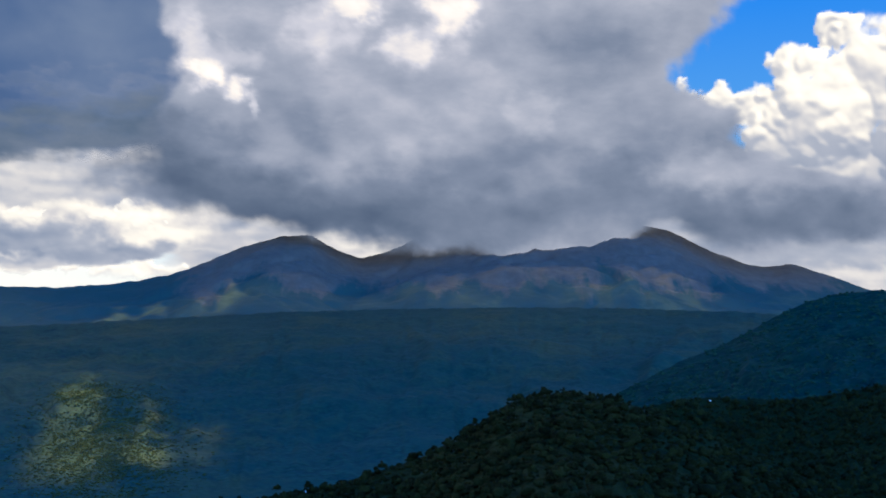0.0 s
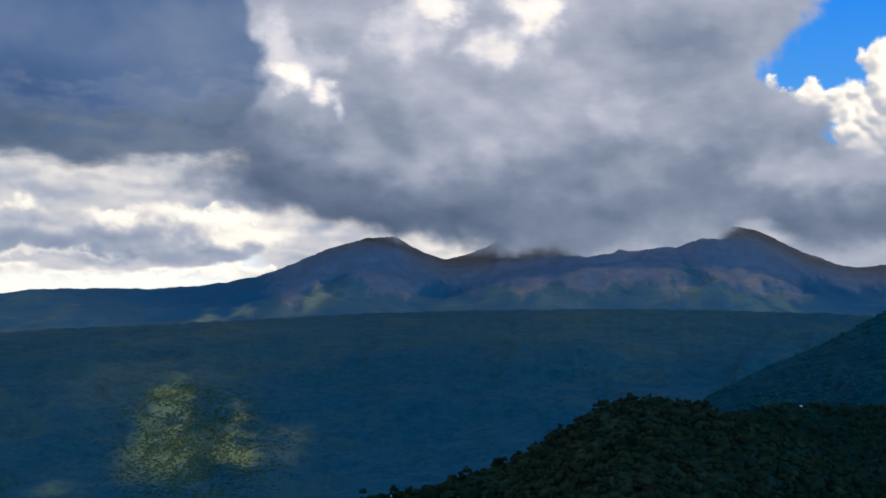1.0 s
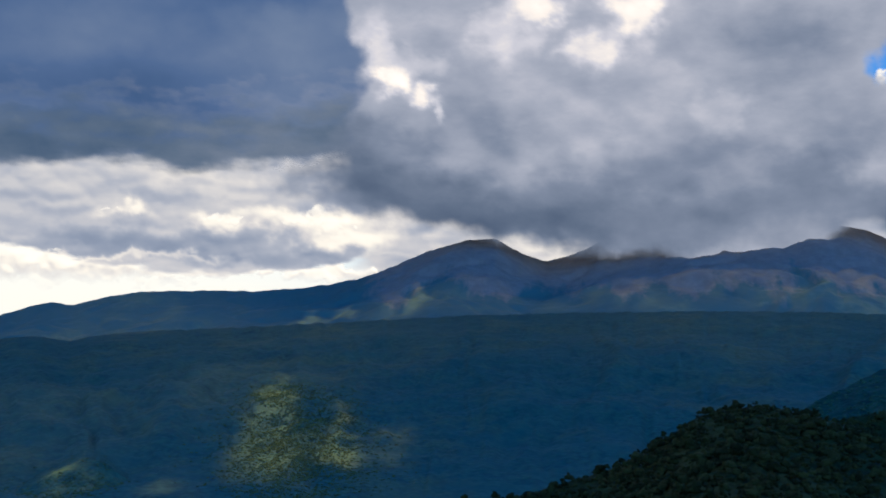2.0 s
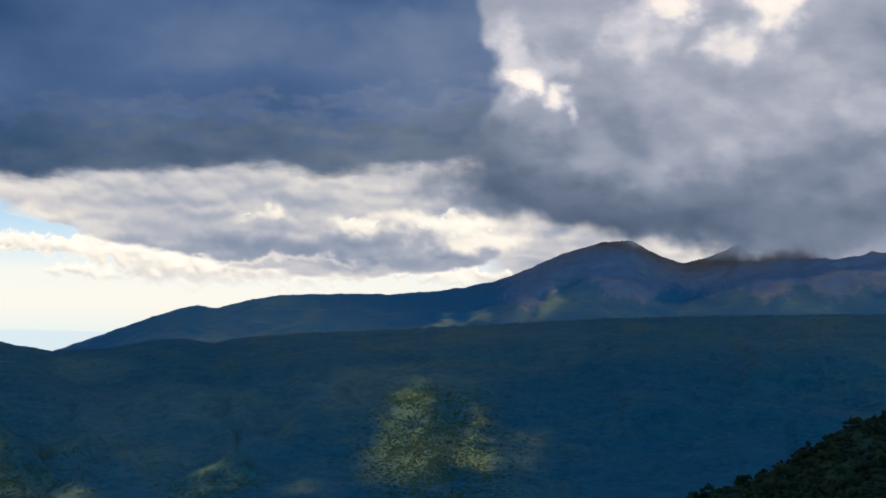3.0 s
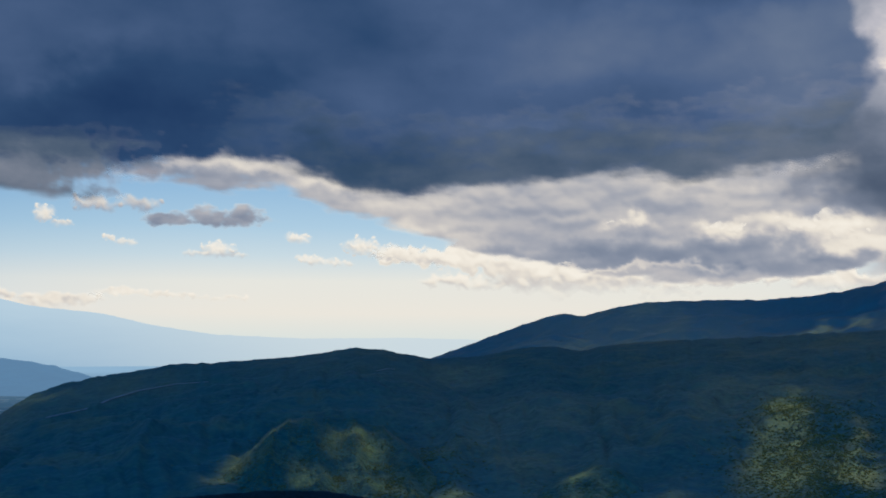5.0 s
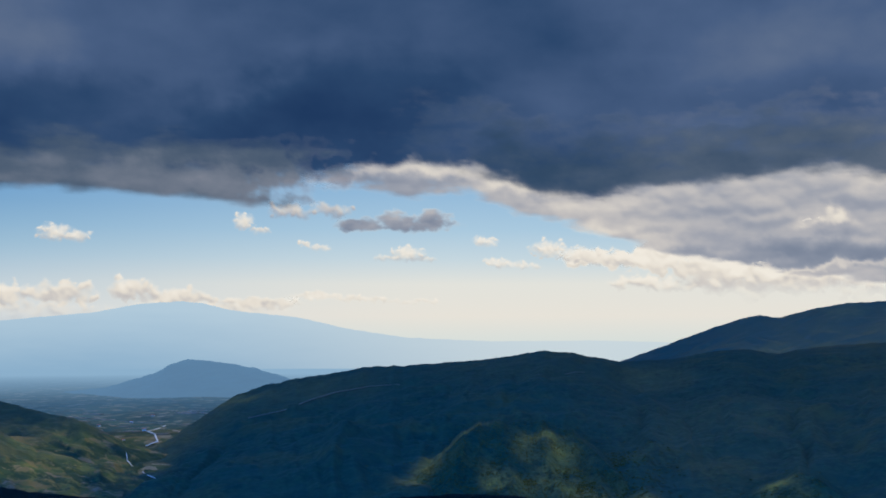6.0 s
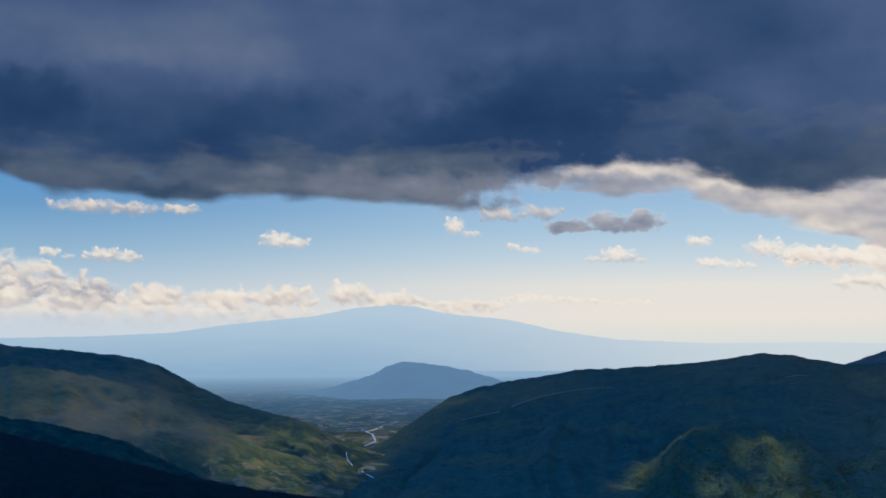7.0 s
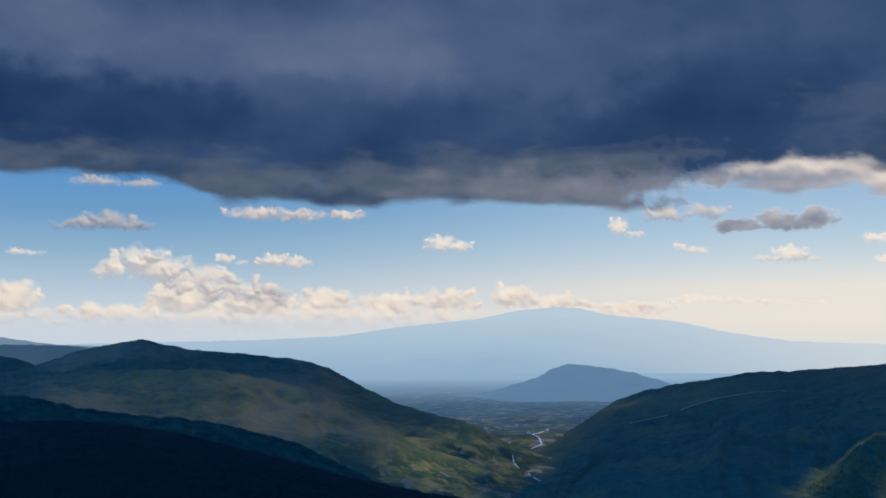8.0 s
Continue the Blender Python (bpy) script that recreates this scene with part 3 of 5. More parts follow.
part_of_setting("backdrop", grid_mesh("backdrop", polar(A, 4960 * np.cos(np.radians(E)), 4960 * np.sin(np.radians(E)))), M_SKY, "clear pale blue sky behind the clouds", "sky")


def cloud(name, span, field, mat, dist, label, depth=60.0, step=0.12, kind="", group="", closed=True):
    """A cloud from a field over azimuth and elevation that gives its thickness and its painted brightness; a closed
    lumpy body.
    """
    az, el = np.arange(span[0], span[1] + step, step), np.arange(span[2], span[3] + step, step)
    A, E = np.meshgrid(az, el, indexing="ij")
    d, b, soft = field(A, E)
    cover = smooth(0.0, soft, d)
    fringe = cover * (1 - cover) * 2
    lump = np.sqrt(np.clip(d, 0, 1.5)) * depth
    lump = lump * (0.8 + 0.35 * fbm(A / 1.5, E / 1.5, 3, 77))
    vis = cover > 0.004
    keep = vis[:-1, :-1] | vis[1:, :-1] | vis[1:, 1:] | vis[:-1, 1:]
    # the body is closed at its outer rim, where front and back meet
    away = dist(A, E) if callable(dist) else dist
    front, back = away - lump, away + 0.5 * lump + 0.5
    ca, sa = np.cos(np.radians(E)), np.sin(np.radians(E))
    Pf, Pb = polar(A, front * ca, front * sa + lift(A)), polar(A, back * ca, back * sa + lift(A))
    half = 1 - np.sqrt(np.clip(1 - cover, 0, 1)) if closed else cover
    idx = np.arange(A.size).reshape(A.shape)
    quads = np.stack([idx[:-1, :-1], idx[1:, :-1], idx[1:, 1:], idx[:-1, 1:]], -1)[keep]
    allq = np.concatenate([quads, quads[:, ::-1] + A.size]) if closed else quads
    # rim walls
    e = np.concatenate([quads[:, [0, 1]], quads[:, [1, 2]], quads[:, [2, 3]], quads[:, [3, 0]]])
    key = np.sort(e, 1)
    _, inv, cnt = np.unique(key[:, 0] * A.size + key[:, 1], return_inverse=True, return_counts=True)
    rim = e[cnt[inv.ravel()] == 1]
    if closed:
        allq = np.concatenate([allq, np.stack([rim[:, 1], rim[:, 0], rim[:, 0] + A.size, rim[:, 1] + A.size], -1)])
    V = np.concatenate([Pf.reshape(-1, 3), Pb.reshape(-1, 3)])
    used = np.unique(allq)
    remap = np.zeros(len(V), np.int64)
    remap[used] = np.arange(len(used))
    two = lambda f: np.concatenate([f.ravel(), f.ravel()])[used]
    me = quads_mesh(name, V[used], remap[allq], [("cover", two(half)), ("bright", two(b)), ("fringe", two(fringe))])
    me.materials.append(mat)
    return tagged(new(name, me), label, "cloud", group, kind)


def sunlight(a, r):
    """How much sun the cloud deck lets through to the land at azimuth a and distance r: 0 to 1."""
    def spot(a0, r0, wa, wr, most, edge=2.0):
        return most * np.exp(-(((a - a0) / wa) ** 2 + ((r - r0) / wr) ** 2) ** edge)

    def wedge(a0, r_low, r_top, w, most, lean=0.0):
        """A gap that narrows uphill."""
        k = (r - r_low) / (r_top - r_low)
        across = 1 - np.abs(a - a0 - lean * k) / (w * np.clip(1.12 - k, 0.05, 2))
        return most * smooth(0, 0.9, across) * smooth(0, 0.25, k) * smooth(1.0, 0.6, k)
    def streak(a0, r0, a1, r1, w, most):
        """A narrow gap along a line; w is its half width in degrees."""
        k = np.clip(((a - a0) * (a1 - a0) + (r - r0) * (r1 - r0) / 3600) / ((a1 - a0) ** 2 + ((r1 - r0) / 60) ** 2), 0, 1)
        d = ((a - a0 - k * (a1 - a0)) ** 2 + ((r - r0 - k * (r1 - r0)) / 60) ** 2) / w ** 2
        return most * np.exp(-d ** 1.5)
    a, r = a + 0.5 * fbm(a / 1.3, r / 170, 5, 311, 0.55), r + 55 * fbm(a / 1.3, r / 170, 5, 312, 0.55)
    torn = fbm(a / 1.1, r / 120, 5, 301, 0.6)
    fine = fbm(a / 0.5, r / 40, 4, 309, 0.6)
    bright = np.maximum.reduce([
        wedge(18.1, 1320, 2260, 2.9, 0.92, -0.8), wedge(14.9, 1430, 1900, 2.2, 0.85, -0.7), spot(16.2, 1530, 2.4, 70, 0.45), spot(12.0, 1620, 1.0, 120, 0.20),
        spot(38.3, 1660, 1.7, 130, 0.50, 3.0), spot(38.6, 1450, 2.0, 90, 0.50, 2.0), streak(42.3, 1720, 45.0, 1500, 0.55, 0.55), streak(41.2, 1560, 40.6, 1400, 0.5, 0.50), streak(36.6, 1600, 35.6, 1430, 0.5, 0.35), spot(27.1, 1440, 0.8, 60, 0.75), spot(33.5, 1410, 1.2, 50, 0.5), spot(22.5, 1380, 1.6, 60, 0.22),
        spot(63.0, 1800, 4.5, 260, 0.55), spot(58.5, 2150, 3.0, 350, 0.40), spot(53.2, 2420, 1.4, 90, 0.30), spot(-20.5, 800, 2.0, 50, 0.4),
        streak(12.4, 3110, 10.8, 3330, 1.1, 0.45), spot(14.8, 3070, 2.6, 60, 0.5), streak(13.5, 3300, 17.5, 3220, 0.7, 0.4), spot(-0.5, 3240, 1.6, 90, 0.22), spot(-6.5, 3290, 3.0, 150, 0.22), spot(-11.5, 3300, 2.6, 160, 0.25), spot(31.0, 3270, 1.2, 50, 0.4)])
    # faint sun, also in place of the haze that lifts the slopes
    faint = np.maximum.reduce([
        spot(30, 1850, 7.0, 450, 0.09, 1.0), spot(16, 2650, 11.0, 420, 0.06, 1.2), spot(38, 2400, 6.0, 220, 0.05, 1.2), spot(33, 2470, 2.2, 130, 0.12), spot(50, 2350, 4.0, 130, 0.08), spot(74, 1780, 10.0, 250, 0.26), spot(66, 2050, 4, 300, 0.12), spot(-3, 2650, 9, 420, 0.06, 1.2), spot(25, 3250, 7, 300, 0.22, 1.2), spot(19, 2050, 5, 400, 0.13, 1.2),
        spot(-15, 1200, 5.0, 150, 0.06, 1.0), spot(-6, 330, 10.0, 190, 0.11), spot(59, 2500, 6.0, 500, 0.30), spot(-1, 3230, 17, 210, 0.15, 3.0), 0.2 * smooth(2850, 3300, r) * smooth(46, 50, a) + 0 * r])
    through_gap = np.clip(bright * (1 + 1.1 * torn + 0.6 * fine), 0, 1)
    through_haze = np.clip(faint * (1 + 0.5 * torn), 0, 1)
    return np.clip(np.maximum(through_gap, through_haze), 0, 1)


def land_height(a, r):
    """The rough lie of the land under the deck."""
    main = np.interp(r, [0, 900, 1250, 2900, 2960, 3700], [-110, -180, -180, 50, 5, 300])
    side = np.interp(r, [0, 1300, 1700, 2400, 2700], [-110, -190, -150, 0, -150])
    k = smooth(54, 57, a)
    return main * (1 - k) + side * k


# the broken deck overhead, added out of view between the sun and the land; its thin parts are placed to let some of the
# sun through
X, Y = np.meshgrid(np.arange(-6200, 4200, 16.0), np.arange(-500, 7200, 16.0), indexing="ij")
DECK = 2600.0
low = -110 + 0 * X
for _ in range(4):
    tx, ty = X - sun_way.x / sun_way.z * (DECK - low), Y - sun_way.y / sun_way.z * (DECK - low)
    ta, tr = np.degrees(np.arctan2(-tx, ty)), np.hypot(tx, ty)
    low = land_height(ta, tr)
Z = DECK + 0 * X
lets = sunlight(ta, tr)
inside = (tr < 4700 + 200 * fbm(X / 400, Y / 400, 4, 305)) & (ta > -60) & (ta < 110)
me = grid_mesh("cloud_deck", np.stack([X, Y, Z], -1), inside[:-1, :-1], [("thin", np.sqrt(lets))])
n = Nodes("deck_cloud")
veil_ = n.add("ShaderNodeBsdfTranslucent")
# tinted blue to cool the light on the shaded land
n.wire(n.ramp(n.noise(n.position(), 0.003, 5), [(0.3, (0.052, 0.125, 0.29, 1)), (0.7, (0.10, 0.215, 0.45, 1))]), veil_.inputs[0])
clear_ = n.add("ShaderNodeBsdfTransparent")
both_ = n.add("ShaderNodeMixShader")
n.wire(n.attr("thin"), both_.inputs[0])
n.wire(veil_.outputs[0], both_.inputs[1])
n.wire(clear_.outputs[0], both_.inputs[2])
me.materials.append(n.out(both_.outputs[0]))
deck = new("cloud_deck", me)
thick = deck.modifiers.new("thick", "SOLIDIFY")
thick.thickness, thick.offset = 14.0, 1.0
tagged(deck, "broken cloud deck overhead, out of view, with gaps placed for sun patches", "cloud", "", "structure")


def blobs(A, E, base, weight, spots):
    """A soft blend of brightness from a few broad spots (azimuth, elevation, half width, half height, value)."""
    A, E = A + 0.9 * fbm(A / 2.2, E / 1.6, 6, 201, 0.55), E + 0.5 * fbm(A / 2.2, E / 1.6, 6, 202, 0.55)
    top, low = base * weight, weight
    for a, e, wa, we, v in spots:
        w = np.exp(-((A - a) / wa) ** 2 - ((E - e) / we) ** 2)
        top, low = top + w * v, low + w
    return top / low


def roof(A, E):
    edge = curve([(8, 12.5), (12.6, 12.5), (13.2, 9.3), (16, 8.6), (19, 8.2), (22, 7.85), (25.5, 8.35), (29, 8.0), (34, 7.55), (37, 7.2), (39.4, 7.35), (41.3, 8.3), (44, 8.75), (47.5, 8.6), (50, 8.0), (56, 7.7), (62, 7.7), (70, 7.7), (76, 8.0), (80, 8.6), (86, 8.6)], A)
    wisps = fbm(A / 2.2, E / 0.9, 6, 41, 0.55)
    d = (E - edge) / 1.1 + 0.42 * wisps
    side = (A - curve([(6, 12.6), (10.6, 12.2), (12.9, 11.6), (15, 12.0), (17, 12.9)], E) + 0.55 * fbm(E / 1.4, A / 2.0, 4, 43)) / 0.9
    d = np.minimum(d, side)
    b = blobs(A, E, 0.22, 0.15, [(15.5, 14.5, 3, 2.0, 0.42), (19.5, 12, 3, 1.6, 0.34), (16.5, 9.6, 3, 1.0, 0.42), (25, 14.5, 4.0, 1.8, 0.37), (26, 12, 4, 1.4, 0.29), (31.5, 14.5, 3.5, 2.2, 0.31), (33, 11.8, 3.5, 1.0, 0.27), (24, 9.3, 6, 0.8, 0.30), (38, 14.5, 3.5, 1.8, 0.20), (37, 9, 5, 1.2, 0.16), (48, 12, 4, 2, 0.10), (43, 10.4, 4, 1.4, 0.17), (35, 10.5, 4, 1.2, 0.22),
                                  (57, 14.5, 4, 1.8, 0.28), (52, 10.8, 3.5, 1.2, 0.06), (62, 11.6, 4, 1.2, 0.16), (58, 9.8, 6, 0.8, 0.10), (66, 15, 4, 1.7, 0.35), (60, 15, 3, 1.5, 0.29), (83, 11.5, 4, 1.6, 0.03), (75, 11.6, 3, 1.1, 0.06), (75, 15, 4, 1.4, 0.33), (70, 12.3, 2.5, 1.2, 0.22), (82, 15.2, 3, 1.3, 0.34), (68, 9.8, 6, 0.8, 0.14)])
    b = b + 0.06 * fbm(A / 7, E / 3.2, 4, 47, 0.4) + 0.35 * (1 - smooth(0, 0.9, d)) ** 2 * smooth(75, 30, A)
    return d, b, 0.9


def shelf(A, E):
    edge = curve([(44, 8.2), (48, 8.0), (49.6, 7.3), (51.3, 6.75), (54.6, 6.85), (57, 7.2), (60, 7.35), (62, 7.3), (66, 7.1), (70, 7.2), (73.5, 7.2), (75.5, 8.0), (77, 8.5), (80, 8.4), (86, 8.4)], A)
    d = np.minimum((E - edge) / 0.55, (10.4 + 0.3 * np.sin(A / 4) - E) / 2.2) + 0.4 * fbm(A / 3.4, E / 1.0, 5, 51, 0.5)
    d = np.minimum(d, (A - 49.0) / 5.0 + 0.6 * fbm(A / 1.5, E, 4, 52))
    b = blobs(A, E, 0.26, 0.3, [(50, 7.8, 1.6, 0.8, 0.66), (53.5, 7.8, 2.4, 0.8, 0.50), (58, 8.2, 3, 0.7, 0.45), (62.5, 8.0, 3, 0.6, 0.40), (70, 8.5, 5, 0.4, 0.27), (69, 7.5, 4, 0.4, 0.17), (78, 8.8, 3, 0.5, 0.12)])
    b = b + 0.07 * fbm(A / 3.4, E / 0.9, 4, 53, 0.4) + 0.4 * (1 - smooth(0, 0.5, d)) ** 2 * smooth(62, 50, A)
    return d, b, 0.8


def cap(A, E):
    edge = curve([(-24, 4.0), (-21.4, 4.1), (-17.6, 3.5), (-14.4, 3.45), (-11.5, 4.9), (-10.2, 4.7), (-9.2, 3.9), (-7.4, 3.4), (-3, 3.35), (0, 3.6), (1, 3.9), (2.8, 4.0), (4.1, 3.8), (5.5, 4.35), (8.1, 4.75), (10, 5.0), (12, 5.9), (14, 6.0), (18, 6.8)], A)
    n1 = fbm(A / 3.0, E / 2.2, 6, 61, 0.55)
    d = (E - edge) / 0.8 + 0.5 * n1
    left = curve([(2, 18.5), (8, 17.8), (9.4, 16.4), (10.8, 14.4), (12.9, 13.7), (15, 14.1), (18, 14.6)], E) + 0.5 * fbm(E / 1.6, A / 1.8, 4, 44)
    d = np.minimum(d, (left - A) / (0.8 + 2.4 * smooth(11, 8.5, E)) + 0.3 * n1)
    right = curve([(2, -60), (4.6, -60), (6.0, -27), (8.0, -17.8), (9.2, -15.9), (10.8, -15.2), (11.8, -13.2), (12.5, -12.2), (14, -13.4), (16.2, -15.8), (21, -17)], E)
    d = np.minimum(d, (A - right) / 1.3 + 0.5 * fbm(A / 1.4, E / 1.4, 5, 63))
    b = blobs(A, E, 0.56, 0.25, [(11.7, 12.9, 0.6, 0.4, 0.98), (10.5, 12.1, 0.6, 0.32, 0.96), (9.7, 11.2, 0.3, 0.45, 0.88), (12.7, 14.4, 0.6, 1.0, 0.76), (10.6, 13.6, 1.2, 0.5, 0.72), (1.9, 14.4, 1.0, 0.7, 0.92), (4.8, 16.3, 1.0, 0.4, 0.95), (-0.4, 15.9, 0.9, 0.8, 0.95), (6, 15.0, 1.2, 1.0, 0.78), (8, 10, 2.4, 1.8, 0.48), (3, 10.5, 2, 1.6, 0.62), (3.2, 9, 0.9, 0.7, 0.45), (-4.5, 11, 0.9, 0.9, 0.68),
                                  (-8, 13.5, 3, 1.6, 0.47), (-11, 11, 2, 1.6, 0.46), (-4, 8, 3, 1.4, 0.44), (2, 6, 4, 1.0, 0.24), (9, 6.4, 3.4, 1.0, 0.20), (6, 5.6, 3, 0.8, 0.18), (2.2, 4.5, 1.5, 0.5, 0.28), (-1, 5.2, 3, 0.8, 0.28), (3, 7, 3, 1.0, 0.36), (12, 6.4, 2.5, 0.8, 0.24), (-13, 5.6, 2, 1.0, 0.29), (-9, 6.8, 2.2, 1.0, 0.33), (-4, 6.3, 3, 0.7, 0.32), (11.5, 7.8, 3, 0.9, 0.20), (-8, 8, 1.5, 0.8, 0.36), (-12.5, 8.2, 1.4, 1.0, 0.62), (-10.5, 6.3, 2, 1.0, 0.46), (-18, 5.6, 3, 1.0, 0.30), (-4, 5.2, 3, 0.7, 0.40), (14, 8.2, 2, 0.8, 0.28), (15, 6.9, 2, 0.5, 0.40), (14.6, 9.9, 1.6, 0.9, 0.30), (11.2, 9.4, 1.8, 0.8, 0.34), (16.6, 9.0, 1.5, 0.9, 0.26), (4.2, 4.7, 1.2, 0.5, 0.42), (-14, 9.5, 1.0, 0.8, 0.44)])
    b = b + 0.03 + 0.06 * fbm(A / 4.6, E / 3.2, 6, 65, 0.42) + 0.09 * (blur(sunny(puff_heights(A, E, scatter(68, 34, (-22, 17, 5, 17), 3.2, 2.2), 69, 1.8)[0], A, E, 8), 14) - 0.42)
    return d, b, 1.1


def blur(f, n=1):
    for _ in range(n):
        f = np.pad(f, 1, mode="edge")
        f = (f[:-2, 1:-1] + f[2:, 1:-1] + f[1:-1, :-2] + f[1:-1, 2:] + 2 * f[1:-1, 1:-1]) / 6
    return f


def sunny(h, A, E, soften=2):
    """How well a lumpy front catches light from above: about 0 to 1."""
    h = blur(h, soften)
    step = E[0, 1] - E[0, 0]
    ga, ge = np.gradient(h, step)
    n = 1 / np.sqrt(1 + ga ** 2 + ge ** 2)
    return np.clip((0.25 * ga - 0.78 * ge + 0.45) * n, -0.3, 1)


def puff_heights(A, E, puffs, seed, size, aspect=1.15):
    """A heap of many round puffs inside a few broad ones: its height towards the eye and its nearness to the rim."""
    rng = np.random.default_rng(seed)
    wob = 0.3 * size
    X, Y = A + wob * fbm(A / size, E / size, 4, seed + 5), E + wob * fbm(A / size, E / size, 4, seed + 6)
    h, rim = np.zeros(A.shape), np.full(A.shape, -1.0)
    for a, e, wa, we in puffs:
        big = np.clip(1 - ((X - a) / wa) ** 2 - ((Y - e) / we) ** 2, 0, 1)
        body = 0.9 * min(wa, we) * np.sqrt(big)
        h, rim = np.maximum(h, body), np.maximum(rim, np.where(big > 0, 0.9 * big, -1))
        for k in range(int(np.clip(7 * wa * we / size ** 2, 7, 70))):
            t, q = rng.random() * 2 * np.pi, rng.random() ** 0.45
            ca, ce = a + wa * q * np.cos(t), e + we * q * np.sin(t)
            rs = size * rng.uniform(0.16, 0.5) * (1.1 - 0.45 * q)
            d2 = ((X - ca) / (rs * aspect)) ** 2 + ((Y - ce) / rs) ** 2
            on = d2 < 1
            at = 0.75 * min(wa, we) * np.sqrt(max(0.0, 1 - q * q))
            h = np.where(on, np.maximum(h, at + rs * np.sqrt(np.clip(1 - d2, 0, 1))), h)
            rim = np.maximum(rim, np.where(on, (1 - d2) * min(1.0, rs / (0.3 * size)), -1))
    return h, rim


def heap(puffs, base, seed, size=0.7, bright=(0.55, 1.02), amp=0.55, flat=0.25, soft=0.35, streak=1.0, rim=0.12):
    """A heaped cloud: a few big round puffs over a flat base, broken into smaller ones."""
    def field(A, E):
        h, d = puff_heights(A, E, puffs, seed, size, 1.0 + 0.25 * streak)
        d = d + 0.35 * amp * fbm(A / size * 1.6, E / size * 1.6, 4, seed + 7, 0.55)
        d = np.minimum(d, (E - base) / flat + (0.28 if flat < 1 else 0.2) * fbm(A / size, E / size, 3, seed + 8))
        top = max(e + we for a, e, wa, we in puffs)
        high = np.clip((E - base) / (top - base), 0, 1)
        lit = sunny(h, A, E)
        # sunlit tops, dark bases and bright rims painted into the glow
        b = bright[0] + (bright[1] - bright[0]) * (0.45 * smooth(0.0, 0.6, high) + 0.75 * np.clip(lit, 0, 1)) + 0.05 * fbm(A / size, E / size, 4, seed + 3, 0.45) + rim * (1 - smooth(0, 0.5, d))
        return d, b, soft + (0 if flat < 1 else 2.2) * (1 - smooth(0.0, 0.55, high))
    return field


def scatter(seed, count, span, wide, tall):
    """Broad puffs strewn over a stretch of sky."""
    rng = np.random.default_rng(seed)
    return [(rng.uniform(span[0], span[1]), rng.uniform(span[2], span[3]), wide * rng.uniform(0.5, 1.2), tall * rng.uniform(0.5, 1.2)) for _ in range(count)]


# the great cloud masses
cloud("cloud_roof", (11, 88, 6.2, 18.3), roof, M_BLUE, lambda A, E: 4630 + 280 * np.clip((E - 9) / 9, 0, 1), "huge dark blue-grey cloud bank with a ragged base", depth=110, closed=False)
cloud("cloud_shelf", (43, 88, 6.2, 11), shelf, M_GREY, 4420, "grey shelf of cloud below the dark bank", depth=60, step=0.1, closed=False)
cloud("cap_cloud", (-26, 19, 3.0, 17.4), cap, M_CAP, lambda A, E: 3640 + 1000 * np.clip((E - 6) / 11.4, 0, 1), "heavy grey cloud lying on the mountain tops", depth=70, step=0.1, closed=False)
cloud("cumulus_tower", (-28, -11, 4.0, 17.4), heap([(-19, 10.2, 3.4, 3.6), (-22.5, 12, 4, 3.4), (-17.2, 9.2, 2.6, 2.6), (-13.5, 11.55, 0.45, 0.5), (-14.1, 11.3, 0.7, 0.6), (-15.3, 10.9, 1.2, 1.0), (-17.4, 12.9, 1.3, 1.0), (-19.6, 14.2, 1.0, 0.6), (-25, 10, 5, 6), (-20, 7.4, 5.5, 2.6), (-16, 7.6, 3, 1.8)], 4.6, 71, 1.5, (0.40, 0.95), 0.6, 0.9, 0.5, 1.0, 0.1), M_CUM, 4750, "bright cream cumulus tower in sunlight", depth=80, step=0.09)


